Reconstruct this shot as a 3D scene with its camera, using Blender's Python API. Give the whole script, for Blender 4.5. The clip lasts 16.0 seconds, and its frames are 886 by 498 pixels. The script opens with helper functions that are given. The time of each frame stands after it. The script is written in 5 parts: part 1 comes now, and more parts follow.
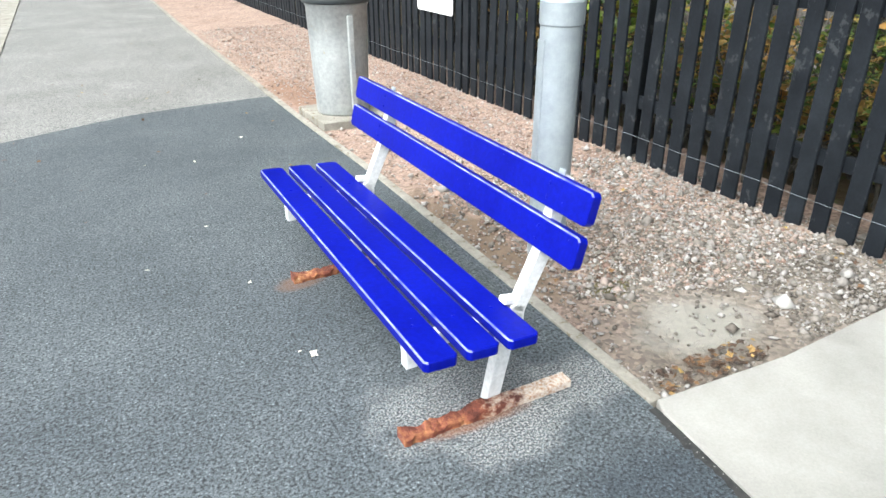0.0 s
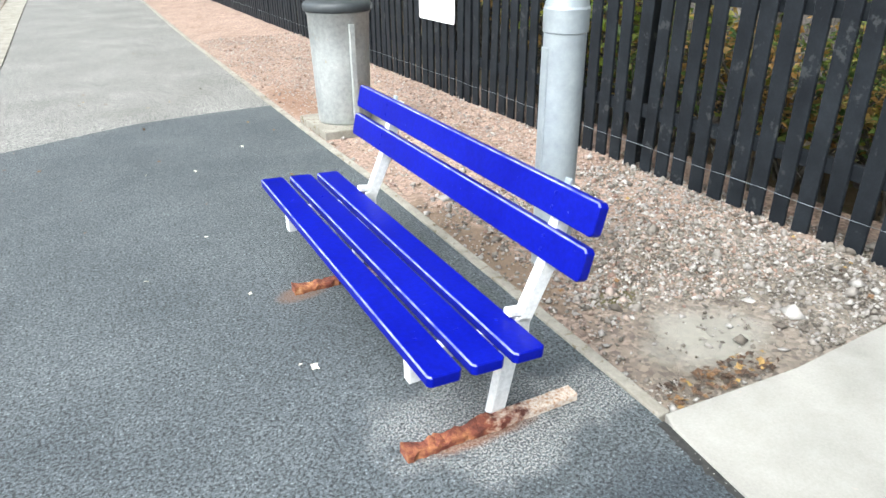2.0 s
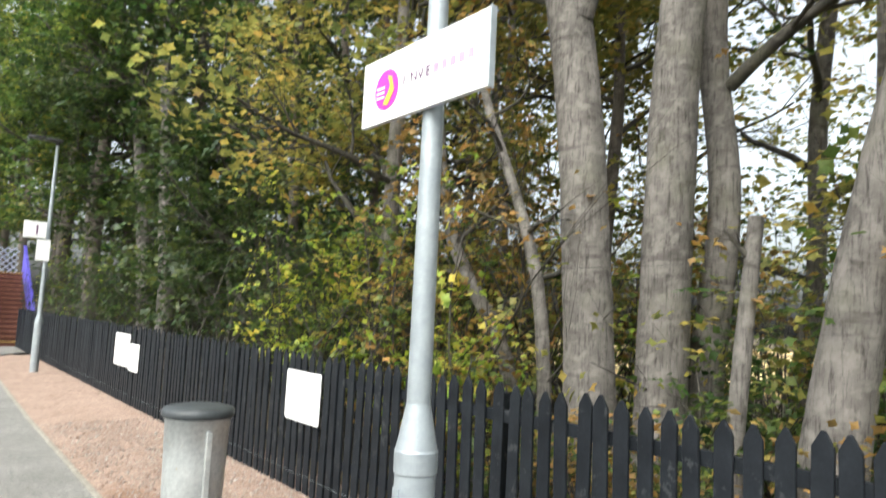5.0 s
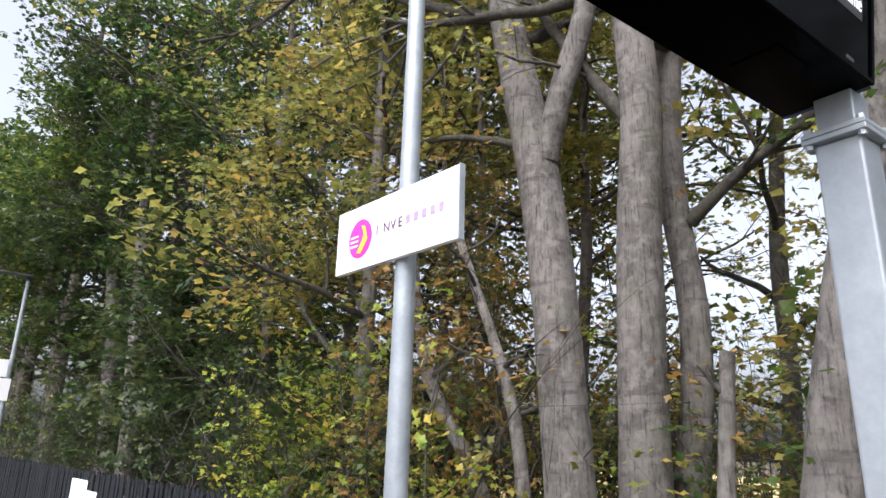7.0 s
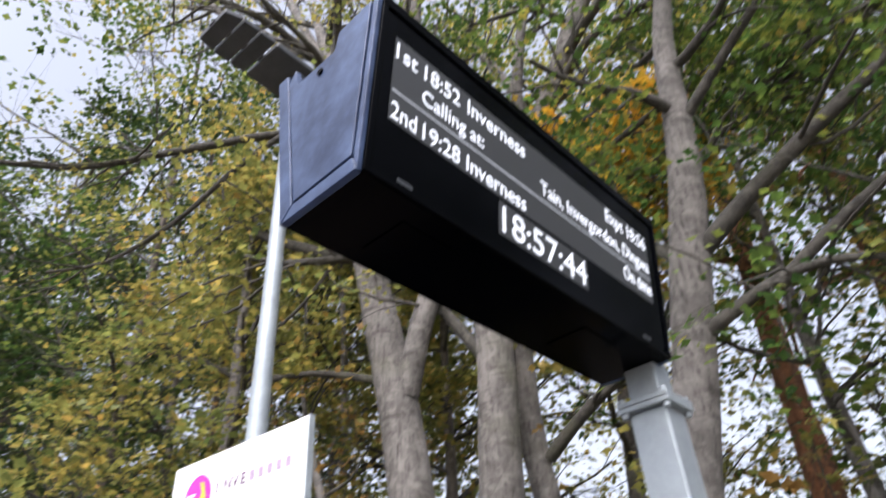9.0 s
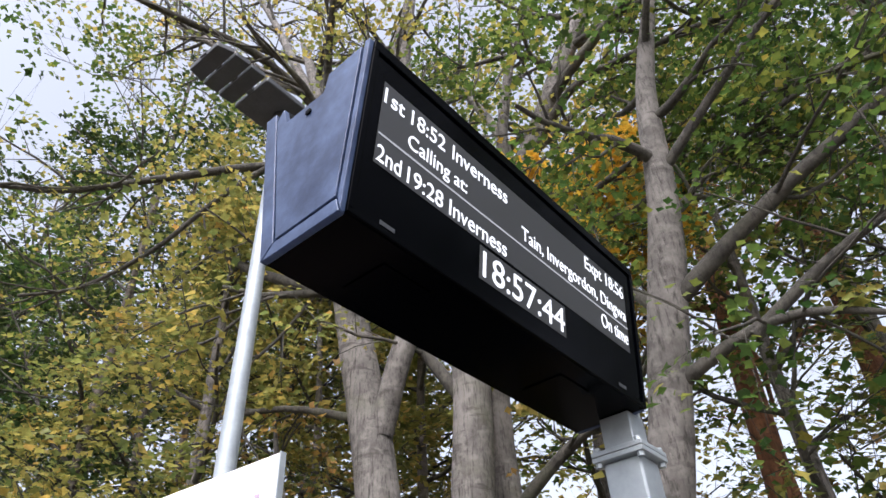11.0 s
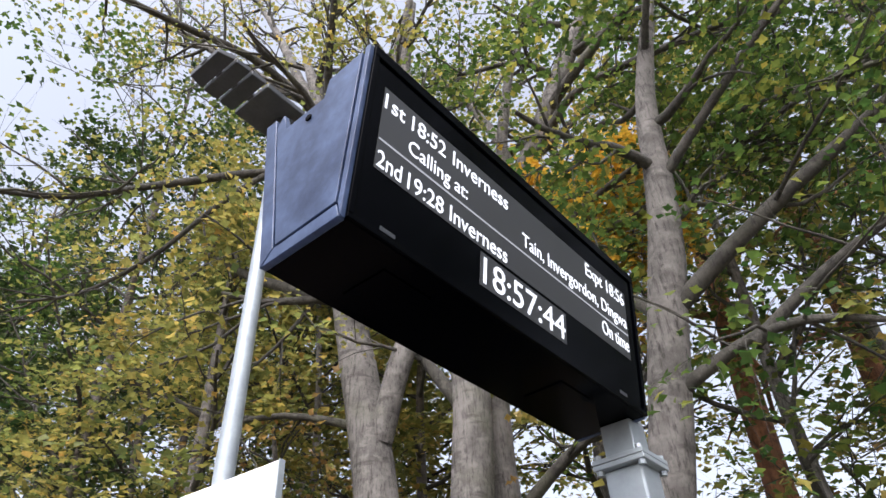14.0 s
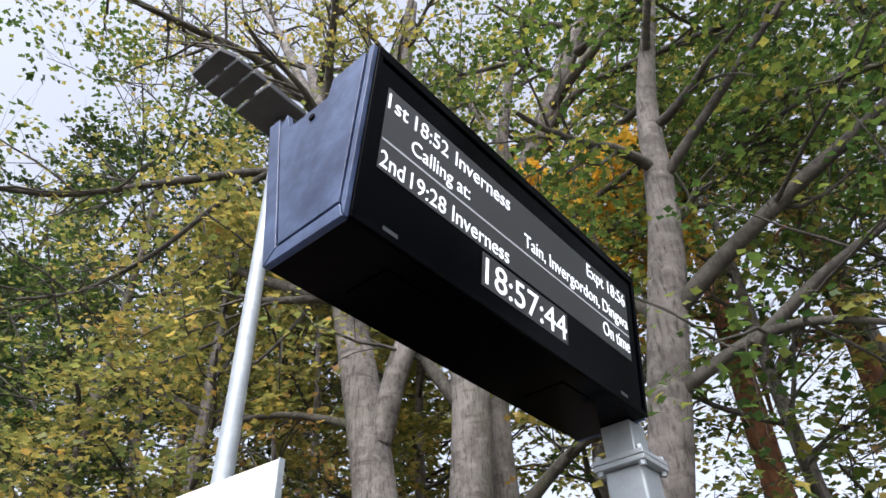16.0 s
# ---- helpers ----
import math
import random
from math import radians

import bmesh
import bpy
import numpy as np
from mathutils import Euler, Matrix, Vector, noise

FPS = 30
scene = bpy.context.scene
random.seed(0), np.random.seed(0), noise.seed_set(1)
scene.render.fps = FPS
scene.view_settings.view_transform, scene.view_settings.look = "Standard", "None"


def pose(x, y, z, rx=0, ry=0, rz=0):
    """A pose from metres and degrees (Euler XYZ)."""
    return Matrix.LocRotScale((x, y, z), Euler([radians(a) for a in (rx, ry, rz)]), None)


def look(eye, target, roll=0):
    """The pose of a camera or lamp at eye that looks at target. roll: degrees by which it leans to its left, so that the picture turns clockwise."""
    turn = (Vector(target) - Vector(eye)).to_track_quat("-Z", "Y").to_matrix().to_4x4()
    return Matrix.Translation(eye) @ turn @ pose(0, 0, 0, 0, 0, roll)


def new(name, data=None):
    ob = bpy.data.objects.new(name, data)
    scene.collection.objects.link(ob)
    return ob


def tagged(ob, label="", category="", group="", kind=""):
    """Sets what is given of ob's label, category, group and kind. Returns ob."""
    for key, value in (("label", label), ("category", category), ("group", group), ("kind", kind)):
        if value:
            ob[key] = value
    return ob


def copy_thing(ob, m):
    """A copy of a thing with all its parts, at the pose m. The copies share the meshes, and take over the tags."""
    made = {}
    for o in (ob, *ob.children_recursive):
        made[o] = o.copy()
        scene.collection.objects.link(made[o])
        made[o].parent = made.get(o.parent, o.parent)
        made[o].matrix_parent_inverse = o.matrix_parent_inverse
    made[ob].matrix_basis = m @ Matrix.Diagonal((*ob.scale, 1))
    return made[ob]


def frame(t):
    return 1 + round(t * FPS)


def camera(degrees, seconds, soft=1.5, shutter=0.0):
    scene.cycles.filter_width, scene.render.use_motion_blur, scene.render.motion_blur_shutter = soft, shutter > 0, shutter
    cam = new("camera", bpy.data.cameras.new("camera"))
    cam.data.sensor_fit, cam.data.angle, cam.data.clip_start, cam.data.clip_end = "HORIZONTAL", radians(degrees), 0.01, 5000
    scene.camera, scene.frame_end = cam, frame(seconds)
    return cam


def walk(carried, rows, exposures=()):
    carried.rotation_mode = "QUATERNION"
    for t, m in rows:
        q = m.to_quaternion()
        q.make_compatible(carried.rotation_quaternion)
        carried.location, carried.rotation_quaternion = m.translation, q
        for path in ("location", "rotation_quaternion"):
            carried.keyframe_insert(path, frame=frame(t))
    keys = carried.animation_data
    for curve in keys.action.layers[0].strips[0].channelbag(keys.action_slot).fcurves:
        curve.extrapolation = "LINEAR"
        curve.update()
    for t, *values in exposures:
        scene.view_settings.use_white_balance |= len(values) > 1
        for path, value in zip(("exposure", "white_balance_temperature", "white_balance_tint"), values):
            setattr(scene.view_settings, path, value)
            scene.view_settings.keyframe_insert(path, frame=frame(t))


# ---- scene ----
cam = camera(67.20, 16.0, soft=1.5, shutter=0.5)
ROWS = [
    (0, -1.5677, -1.2668, 1.5202, 63.64, 0.17, -28.84),
    (0.5, -1.5712, -1.2712, 1.5195, 63.74, 0.26, -28.74),
    (1, -1.5748, -1.2732, 1.5232, 64.0, 0.04, -28.69),
    (1.5, -1.5805, -1.2734, 1.5241, 64.21, -0.05, -28.54),
    (2, -1.551, -1.2269, 1.5096, 64.35, 0.37, -28.75),
    (2.5, -1.5437, -1.2265, 1.5105, 64.91, 0.53, -28.89),
    (3, -1.5549, -1.2528, 1.5405, 66.58, 0.21, -29.02),
    (3.5, -1.544, -1.248, 1.5964, 72.88, -1.33, -31.0),
    (4, -1.5407, -1.2716, 1.6774, 80.7, -1.95, -33.43),
    (4.2, -1.533, -1.281, 1.709, 83.8, -2.1, -32.95),
    (4.5, -1.5206, -1.2936, 1.7563, 88.58, -2.34, -35.89),
    (5, -1.5091, -1.2976, 1.8122, 95.76, -2.74, -38.98),
    (5.2, -1.5091, -1.2976, 1.8122, 98.06, -2.84, -39.28),
    (5.6, -1.5091, -1.2976, 1.8122, 100.76, -2.84, -39.78),
    (7.0, -1.53, -1.3374, 1.9092, 106.58, -1.49, -40.86),
    (7.4, -1.53, -1.3374, 1.9092, 107.78, -1.49, -41.06),
    (8, -1.5292, -1.3678, 1.9351, 113.85, 0.99, -41.57),
    (8.4, -1.5259, -1.3972, 1.9567, 117.56, 2.63, -45.71),
    (8.7, -1.5256, -1.4147, 1.973, 120.75, 3.05, -47.55),
    (9, -1.5254, -1.4323, 1.9896, 125.68, 3.48, -50.87),
    (9.5, -1.5422, -1.4479, 1.9872, 128.49, 2.91, -53.69),
    (9.7, -1.5422, -1.4479, 1.9872, 128.54, 2.91, -53.74),
    (11.8, -1.5299, -1.4377, 1.9969, 128.9, 2.58, -53.28),
    (12, -1.5299, -1.4377, 1.9969, 129.05, 2.58, -53.38),
    (12.5, -1.5282, -1.4395, 1.9974, 129.11, 2.94, -53.63),
    (13, -1.5298, -1.4397, 1.9977, 129.37, 2.81, -53.82),
    (13.5, -1.5319, -1.4362, 1.9969, 129.08, 3.07, -53.83),
    (14, -1.5307, -1.437, 1.9963, 129.32, 2.67, -53.55),
    (14.5, -1.5307, -1.4373, 1.9962, 129.41, 3.01, -53.86),
    (15, -1.53, -1.4365, 1.996, 129.24, 2.95, -53.59),
    (15.5, -1.5336, -1.4375, 1.9953, 129.21, 2.54, -53.53),
    (16, -1.5349, -1.4341, 1.9954, 129.31, 2.43, -53.78),
]
walk(cam, [(t, pose(x, y, z, rx, ry, rz)) for t, x, y, z, rx, ry, rz in ROWS],
     exposures=[(0.0, 1.8, 6000, 4), (2.8, 1.8, 6000, 4), (4.0, 1.82, 6350, 2), (4.4, 1.95, 6400, 2), (5.0, 1.64, 6350, 4), (7.3, 1.4, 6000, 15), (9.0, 1.38, 6050, 15), (16.0, 1.38, 6050, 14)])

# ---- light: a bright, thinly overcast evening sky ----
SUN_ELEV, SUN_TURN = radians(54), radians(250)
world = bpy.data.worlds.new("world")
scene.world = world
world.use_nodes = True
wn = world.node_tree
sky = wn.nodes.new("ShaderNodeTexSky")
sky.sky_type = "NISHITA"
sky.sun_disc = False
sky.sun_elevation, sky.sun_rotation = SUN_ELEV, SUN_TURN
sky.air_density, sky.dust_density, sky.ozone_density = 1.0, 7.0, 1.0
pale = wn.nodes.new("ShaderNodeHueSaturation")
pale.inputs["Saturation"].default_value = 0.33
wn.links.new(sky.outputs[0], pale.inputs["Color"])
wn.links.new(pale.outputs[0], wn.nodes["Background"].inputs[0])
wn.nodes["Background"].inputs[1].default_value = 0.15
sun = new("sun", bpy.data.lights.new("sun", "SUN"))
sun.data.energy, sun.data.angle, sun.data.color = 0.25, radians(70), (1.0, 0.95, 0.88)
sun_from = Vector((math.sin(SUN_TURN) * math.cos(SUN_ELEV), math.cos(SUN_TURN) * math.cos(SUN_ELEV), math.sin(SUN_ELEV)))
sun.matrix_basis = look(sun_from * 50, (0, 0, 0))


# ---- materials ----
def node_material(name):
    m = bpy.data.materials.new(name)
    m.use_nodes = True
    nt = m.node_tree
    return m, nt, nt.nodes["Principled BSDF"]


def noise_node(nt, scale, detail=4, rough=0.6, coord="Object", vary=False):
    tc = nt.nodes.new("ShaderNodeTexCoord")
    n = nt.nodes.new("ShaderNodeTexNoise")
    n.inputs["Scale"].default_value, n.inputs["Detail"].default_value, n.inputs["Roughness"].default_value = scale, detail, rough
    if vary:
        info, shift = nt.nodes.new("ShaderNodeObjectInfo"), nt.nodes.new("ShaderNodeVectorMath")
        shift.operation = "MULTIPLY_ADD"
        shift.inputs[1].default_value = (61, 37, 83)
        nt.links.new(info.outputs["Random"], shift.inputs[0])
        nt.links.new(tc.outputs[coord], shift.inputs[2])
        nt.links.new(shift.outputs[0], n.inputs["Vector"])
    else:
        nt.links.new(tc.outputs[coord], n.inputs["Vector"])
    return n


def ramp(nt, fac, stops):
    r = nt.nodes.new("ShaderNodeValToRGB")
    els = r.color_ramp.elements
    while len(els) < len(stops):
        els.new(0.5)
    for e, (p, c) in zip(els, stops):
        e.position, e.color = p, (*c, 1)
    nt.links.new(fac, r.inputs[0])
    return r


def mix(nt, fac, a, b, mode="MIX"):
    m = nt.nodes.new("ShaderNodeMix")
    m.data_type, m.blend_type = "RGBA", mode
    for sock, v in ((m.inputs[0], fac), (m.inputs[6], a), (m.inputs[7], b)):
        if isinstance(v, (int, float)):
            sock.default_value = v
        elif isinstance(v, tuple):
            sock.default_value = (*v, 1)
        else:
            nt.links.new(v, sock)
    return m.outputs[2]


def bump(nt, bsdf, height, strength, dist):
    b = nt.nodes.new("ShaderNodeBump")
    b.inputs["Strength"].default_value, b.inputs["Distance"].default_value = strength, dist
    nt.links.new(height, b.inputs["Height"])
    nt.links.new(b.outputs[0], bsdf.inputs["Normal"])


def surface(name, dark, light, scale, rough=0.7, metal=0.0, fine=None, bump_size=0.002, bump_strength=0.4, spots=None, coat=0.0, shine=0.5, grain_mix=0.8, vary=False):
    """A worn surface: two colours mixed by a broad noise, grain by a fine one, and spots (colour, scale, threshold)."""
    m, nt, b = node_material(name)
    broad = noise_node(nt, scale, 5, vary=vary)
    grain = noise_node(nt, fine or scale * 25, 4, 0.7)
    col = ramp(nt, broad.outputs[0], [(0.3, dark), (0.7, light)]).outputs[0]
    tone = ramp(nt, grain.outputs[0], [(0.25, (0.72, 0.72, 0.72)), (0.75, (1.2, 1.2, 1.2))]).outputs[0]
    col = mix(nt, grain_mix, col, tone, "MULTIPLY")
    if spots:
        c, s, th = spots
        sp = noise_node(nt, s, 4, 0.7, vary=vary)
        fac = ramp(nt, sp.outputs[0], [(th, (0, 0, 0)), (th + 0.06, (1, 1, 1))]).outputs[0]
        col = mix(nt, fac, col, c)
    nt.links.new(col, b.inputs["Base Color"])
    b.inputs["Roughness"].default_value, b.inputs["Metallic"].default_value = rough, metal
    b.inputs["Coat Weight"].default_value = coat
    b.inputs["Specular IOR Level"].default_value = shine
    bump(nt, b, grain.outputs[0], bump_strength, bump_size)
    return m


def distance_mask(nt, centre, size, wobble=0.5, wscale=6.0):
    """1 near the centre, falling to 0 past size (x, y), with a ragged border."""
    tc = nt.nodes.new("ShaderNodeTexCoord")
    mp = nt.nodes.new("ShaderNodeMapping")
    mp.vector_type = "TEXTURE"
    mp.inputs["Location"].default_value = centre
    mp.inputs["Scale"].default_value = size
    nt.links.new(tc.outputs["Object"], mp.inputs["Vector"])
    ln = nt.nodes.new("ShaderNodeVectorMath")
    ln.operation = "LENGTH"
    nt.links.new(mp.outputs[0], ln.inputs[0])
    n = noise_node(nt, wscale, 5, 0.7)
    add = nt.nodes.new("ShaderNodeMath")
    add.operation = "MULTIPLY_ADD"
    nt.links.new(n.outputs[0], add.inputs[0])
    add.inputs[1].default_value = wobble * 2
    nt.links.new(ln.outputs["Value"], add.inputs[2])
    return ramp(nt, add.outputs[0], [(0.55 + wobble * 0.5, (1, 1, 1)), (1.0, (0, 0, 0))]).outputs[0] if wobble < 0.9 else ramp(nt, add.outputs[0], [(0.6, (1, 1, 1)), (1.0, (0, 0, 0))]).outputs[0]


def asphalt_material(name, dark, light, stone, splash=False):
    """Rolled stones of about 8 mm in bitumen; splash adds paint specks, rust runs and a darker patch by the bench."""
    m, nt, b = node_material(name)
    broad = noise_node(nt, 1.3, 5)
    col = ramp(nt, broad.outputs[0], [(0.3, dark), (0.7, light)]).outputs[0]
    tc = nt.nodes.new("ShaderNodeTexCoord")
    v = nt.nodes.new("ShaderNodeTexVoronoi")
    v.inputs["Scale"].default_value = 210
    nt.links.new(tc.outputs["Object"], v.inputs["Vector"])
    sep = nt.nodes.new("ShaderNodeSeparateColor")
    nt.links.new(v.outputs["Color"], sep.inputs[0])
    if splash:
        newer = distance_mask(nt, (-0.2, -0.42, 0), (0.85, 0.5, 1), 0.3, 3)
        col = mix(nt, newer, col, (dark[0] * 0.72, dark[1] * 0.75, dark[2] * 0.8))
    each = ramp(nt, sep.outputs[0], [(0.0, (0.6, 0.6, 0.61)), (0.5, (1.0, 1.0, 1.0)), (0.94, (1.25, 1.25, 1.25)), (1.0, (stone, stone, stone))]).outputs[0]
    col = mix(nt, 1.0, col, each, "MULTIPLY")
    pit = noise_node(nt, 88, 3, 0.65)
    gaps = ramp(nt, pit.outputs[0], [(0.4, (0.16, 0.16, 0.17)), (0.47, (0.75, 0.75, 0.75)), (0.56, (1.0, 1.0, 1.0)), (0.68, (1.35, 1.35, 1.35))]).outputs[0]
    col = mix(nt, 0.95, col, gaps, "MULTIPLY")
    wear = noise_node(nt, 22, 5, 0.7)
    tone = ramp(nt, wear.outputs[0], [(0.3, (0.7, 0.7, 0.7)), (0.7, (1.25, 1.25, 1.25))]).outputs[0]
    col = mix(nt, 0.9, col, tone, "MULTIPLY")
    if splash:
        dust = noise_node(nt, 120, 4, 0.8)
        sfac = ramp(nt, dust.outputs[0], [(0.49, (0, 0, 0)), (0.58, (0.85, 0.85, 0.85))]).outputs[0]
        for centre, size in (((-0.6, 0.34, 0), (0.72, 0.5, 1)), ((-0.2, 0.22, 0), (0.45, 0.32, 1)), ((-0.55, 0.1, 0), (0.48, 0.24, 1))):
            area = distance_mask(nt, centre, size, 0.45, 6)
            col = mix(nt, mix(nt, 1.0, area, sfac, "MULTIPLY"), col, (0.35, 0.345, 0.33))
        for centre, size, c in (((-0.62, 0.23, 0), (0.36, 0.08, 1), (0.2, 0.08, 0.03)), ((-0.84, 1.44, 0), (0.2, 0.11, 1), (0.13, 0.07, 0.04))):
            rust = distance_mask(nt, centre, size, 0.3, 9)
            col = mix(nt, mix(nt, 1.0, rust, (0.6, 0.6, 0.6), "MULTIPLY"), col, c)
    nt.links.new(col, b.inputs["Base Color"])
    b.inputs["Roughness"].default_value = 0.85
    bump(nt, b, pit.outputs[0], 0.7, 0.008)
    return m


ASPHALT = asphalt_material("dark_asphalt", (0.055, 0.065, 0.071), (0.094, 0.106, 0.112), 2.2, True)
OLD_ASPHALT = asphalt_material("old_asphalt", (0.178, 0.171, 0.155), (0.255, 0.247, 0.228), 1.3)
CONCRETE = surface("concrete", (0.215, 0.204, 0.185), (0.3, 0.286, 0.262), 2.6, 0.85, fine=110, grain_mix=0.45, bump_size=0.0012, spots=((0.35, 0.3, 0.25), 5, 0.68))
JOINT_DIRT = surface("joint_dirt", (0.012, 0.012, 0.012), (0.035, 0.033, 0.03), 30, 0.95, fine=160, bump_size=0.003, spots=((0.4, 0.39, 0.36), 60, 0.66))
EDGING = surface("edging_concrete", (0.17, 0.155, 0.125), (0.3, 0.28, 0.24), 5, 0.9, fine=70, bump_size=0.005, spots=((0.13, 0.105, 0.065), 14, 0.58))
BLUE_PAINT = surface("blue_paint", (0.002, 0.004, 0.19), (0.004, 0.008, 0.26), 3, 0.36, fine=55, bump_size=0.0006, bump_strength=0.3, spots=((0.22, 0.25, 0.6), 75, 0.71), shine=0.1)
# pale plank edges: worn paint plus the sky's highlight, both as colour
EDGE_GLINT_PAINT = surface("blue_paint_edge_wear_and_glint", (0.03, 0.04, 0.42), (0.28, 0.3, 0.55), 14, 0.5, fine=60)
WHITE_STEEL = surface("white_painted_steel", (0.55, 0.55, 0.54), (0.68, 0.68, 0.67), 5, 0.45, fine=60, bump_size=0.0008, spots=((0.35, 0.18, 0.08), 16, 0.7))


def foot_bar_material():
    """Rust that gives way, towards the back, to rust under flaking white paint."""
    m, nt, b = node_material("rusted_steel")
    n, fine = noise_node(nt, 12, 5, 0.7), noise_node(nt, 70, 4, 0.7)
    rust = ramp(nt, n.outputs[0], [(0.34, (0.06, 0.014, 0.008)), (0.48, (0.155, 0.042, 0.022)), (0.6, (0.3, 0.125, 0.05)), (0.69, (0.52, 0.34, 0.18))]).outputs[0]
    paint = ramp(nt, fine.outputs[0], [(0.35, (0.3, 0.16, 0.09)), (0.55, (0.52, 0.45, 0.38))]).outputs[0]
    tc, sep = nt.nodes.new("ShaderNodeTexCoord"), nt.nodes.new("ShaderNodeSeparateXYZ")
    nt.links.new(tc.outputs["Object"], sep.inputs[0])
    add = nt.nodes.new("ShaderNodeMath")
    add.operation = "MULTIPLY_ADD"
    nt.links.new(n.outputs[0], add.inputs[0])
    add.inputs[1].default_value = 0.9
    nt.links.new(sep.outputs[0], add.inputs[2])
    fac = ramp(nt, add.outputs[0], [(0.72, (0, 0, 0)), (0.86, (1, 1, 1))]).outputs[0]
    nt.links.new(mix(nt, fac, rust, paint), b.inputs["Base Color"])
    b.inputs["Roughness"].default_value = 0.9
    bump(nt, b, fine.outputs[0], 0.8, 0.006)
    return m


RUST = foot_bar_material()
GALV = surface("galvanised_steel", (0.26, 0.29, 0.31), (0.36, 0.395, 0.41), 7, 0.42, metal=0.3, fine=40, bump_size=0.0004, grain_mix=0.3)
GALV_DULL = surface("dull_galvanised_sheet", (0.32, 0.335, 0.33), (0.46, 0.47, 0.455), 4, 0.55, metal=0.35, fine=30, bump_size=0.001, spots=((0.38, 0.34, 0.26), 6, 0.66))
BLACK_TIMBER = surface("black_stained_timber", (0.005, 0.0065, 0.009), (0.014, 0.017, 0.021), 5, 0.62, fine=60, bump_size=0.003, spots=((0.034, 0.037, 0.039), 8, 0.6), shine=0.2, vary=True)
BLACK_CASE = surface("black_display_case", (0.0003, 0.0004, 0.0009), (0.0006, 0.0008, 0.0016), 3, 0.14, fine=120, bump_size=0.0001, shine=0.025)
# the mottled lighter blue paints in a cloudy sky reflection
BLUE_CASE = surface("dark_blue_steel_sky_tint", (0.01, 0.019, 0.052), (0.066, 0.096, 0.18), 9, 0.42, fine=50, bump_size=0.0004, shine=0.25)
LID_DARK = surface("dark_bin_lid", (0.025, 0.03, 0.033), (0.05, 0.056, 0.06), 5, 0.5, fine=60)
LAMP_DARK = surface("dark_lamp_housing", (0.035, 0.038, 0.042), (0.06, 0.064, 0.07), 5, 0.5, fine=60)
WHITE_SIGN = surface("white_sign_enamel", (0.82, 0.82, 0.81), (0.88, 0.88, 0.87), 3, 0.3, fine=60, bump_size=0.00005, grain_mix=0.08)
MAGENTA = surface("magenta_print", (0.62, 0.02, 0.3), (0.7, 0.025, 0.36), 3, 0.4, bump_size=0.0001)
YELLOW = surface("yellow_print", (0.8, 0.42, 0.03), (0.85, 0.5, 0.05), 3, 0.4, bump_size=0.0001)
PURPLE_INK = surface("purple_ink", (0.1, 0.03, 0.1), (0.13, 0.04, 0.12), 3, 0.4, bump_size=0.0001)
# purple ink lightened to paint in the glare over the lettering
GLARE_INK = surface("glare_paled_purple_ink", (0.36, 0.26, 0.36), (0.42, 0.32, 0.42), 3, 0.4, bump_size=0.0001)
GREY_INK = surface("grey_ink", (0.4, 0.4, 0.42), (0.5, 0.5, 0.52), 3, 0.5, bump_size=0.0001)
PURPLE_PAINT = surface("blue_violet_paint", (0.1, 0.08, 0.5), (0.14, 0.12, 0.6), 2, 0.45, fine=30)
PALE_BLUE = surface("pale_blue_paint", (0.4, 0.46, 0.66), (0.55, 0.6, 0.75), 2, 0.5, fine=30)
STEP_BROWN = surface("red_brown_steps", (0.1, 0.035, 0.02), (0.16, 0.06, 0.035), 3, 0.8, fine=30)
NOSING = surface("worn_step_edge", (0.3, 0.13, 0.07), (0.4, 0.19, 0.11), 5, 0.7, fine=30)
YELLOW_EDGE = surface("yellow_step_edge", (0.5, 0.33, 0.08), (0.6, 0.42, 0.12), 5, 0.7, fine=30)
RAIL_STEEL = surface("rail_steel", (0.2, 0.17, 0.15), (0.35, 0.32, 0.3), 3, 0.4, metal=0.7)
BALLAST = surface("ballast", (0.14, 0.12, 0.1), (0.26, 0.23, 0.2), 2, 0.95, fine=14, bump_size=0.05, bump_strength=1.0)
EARTH = surface("leafy_earth", (0.045, 0.035, 0.02), (0.13, 0.095, 0.05), 0.8, 0.95, fine=18, bump_size=0.03, bump_strength=0.8, spots=((0.06, 0.08, 0.02), 1.7, 0.56))
STRAW = surface("dry_stubble", (0.45, 0.33, 0.14), (0.6, 0.47, 0.22), 0.1, 0.95, fine=4, bump_size=0.05)


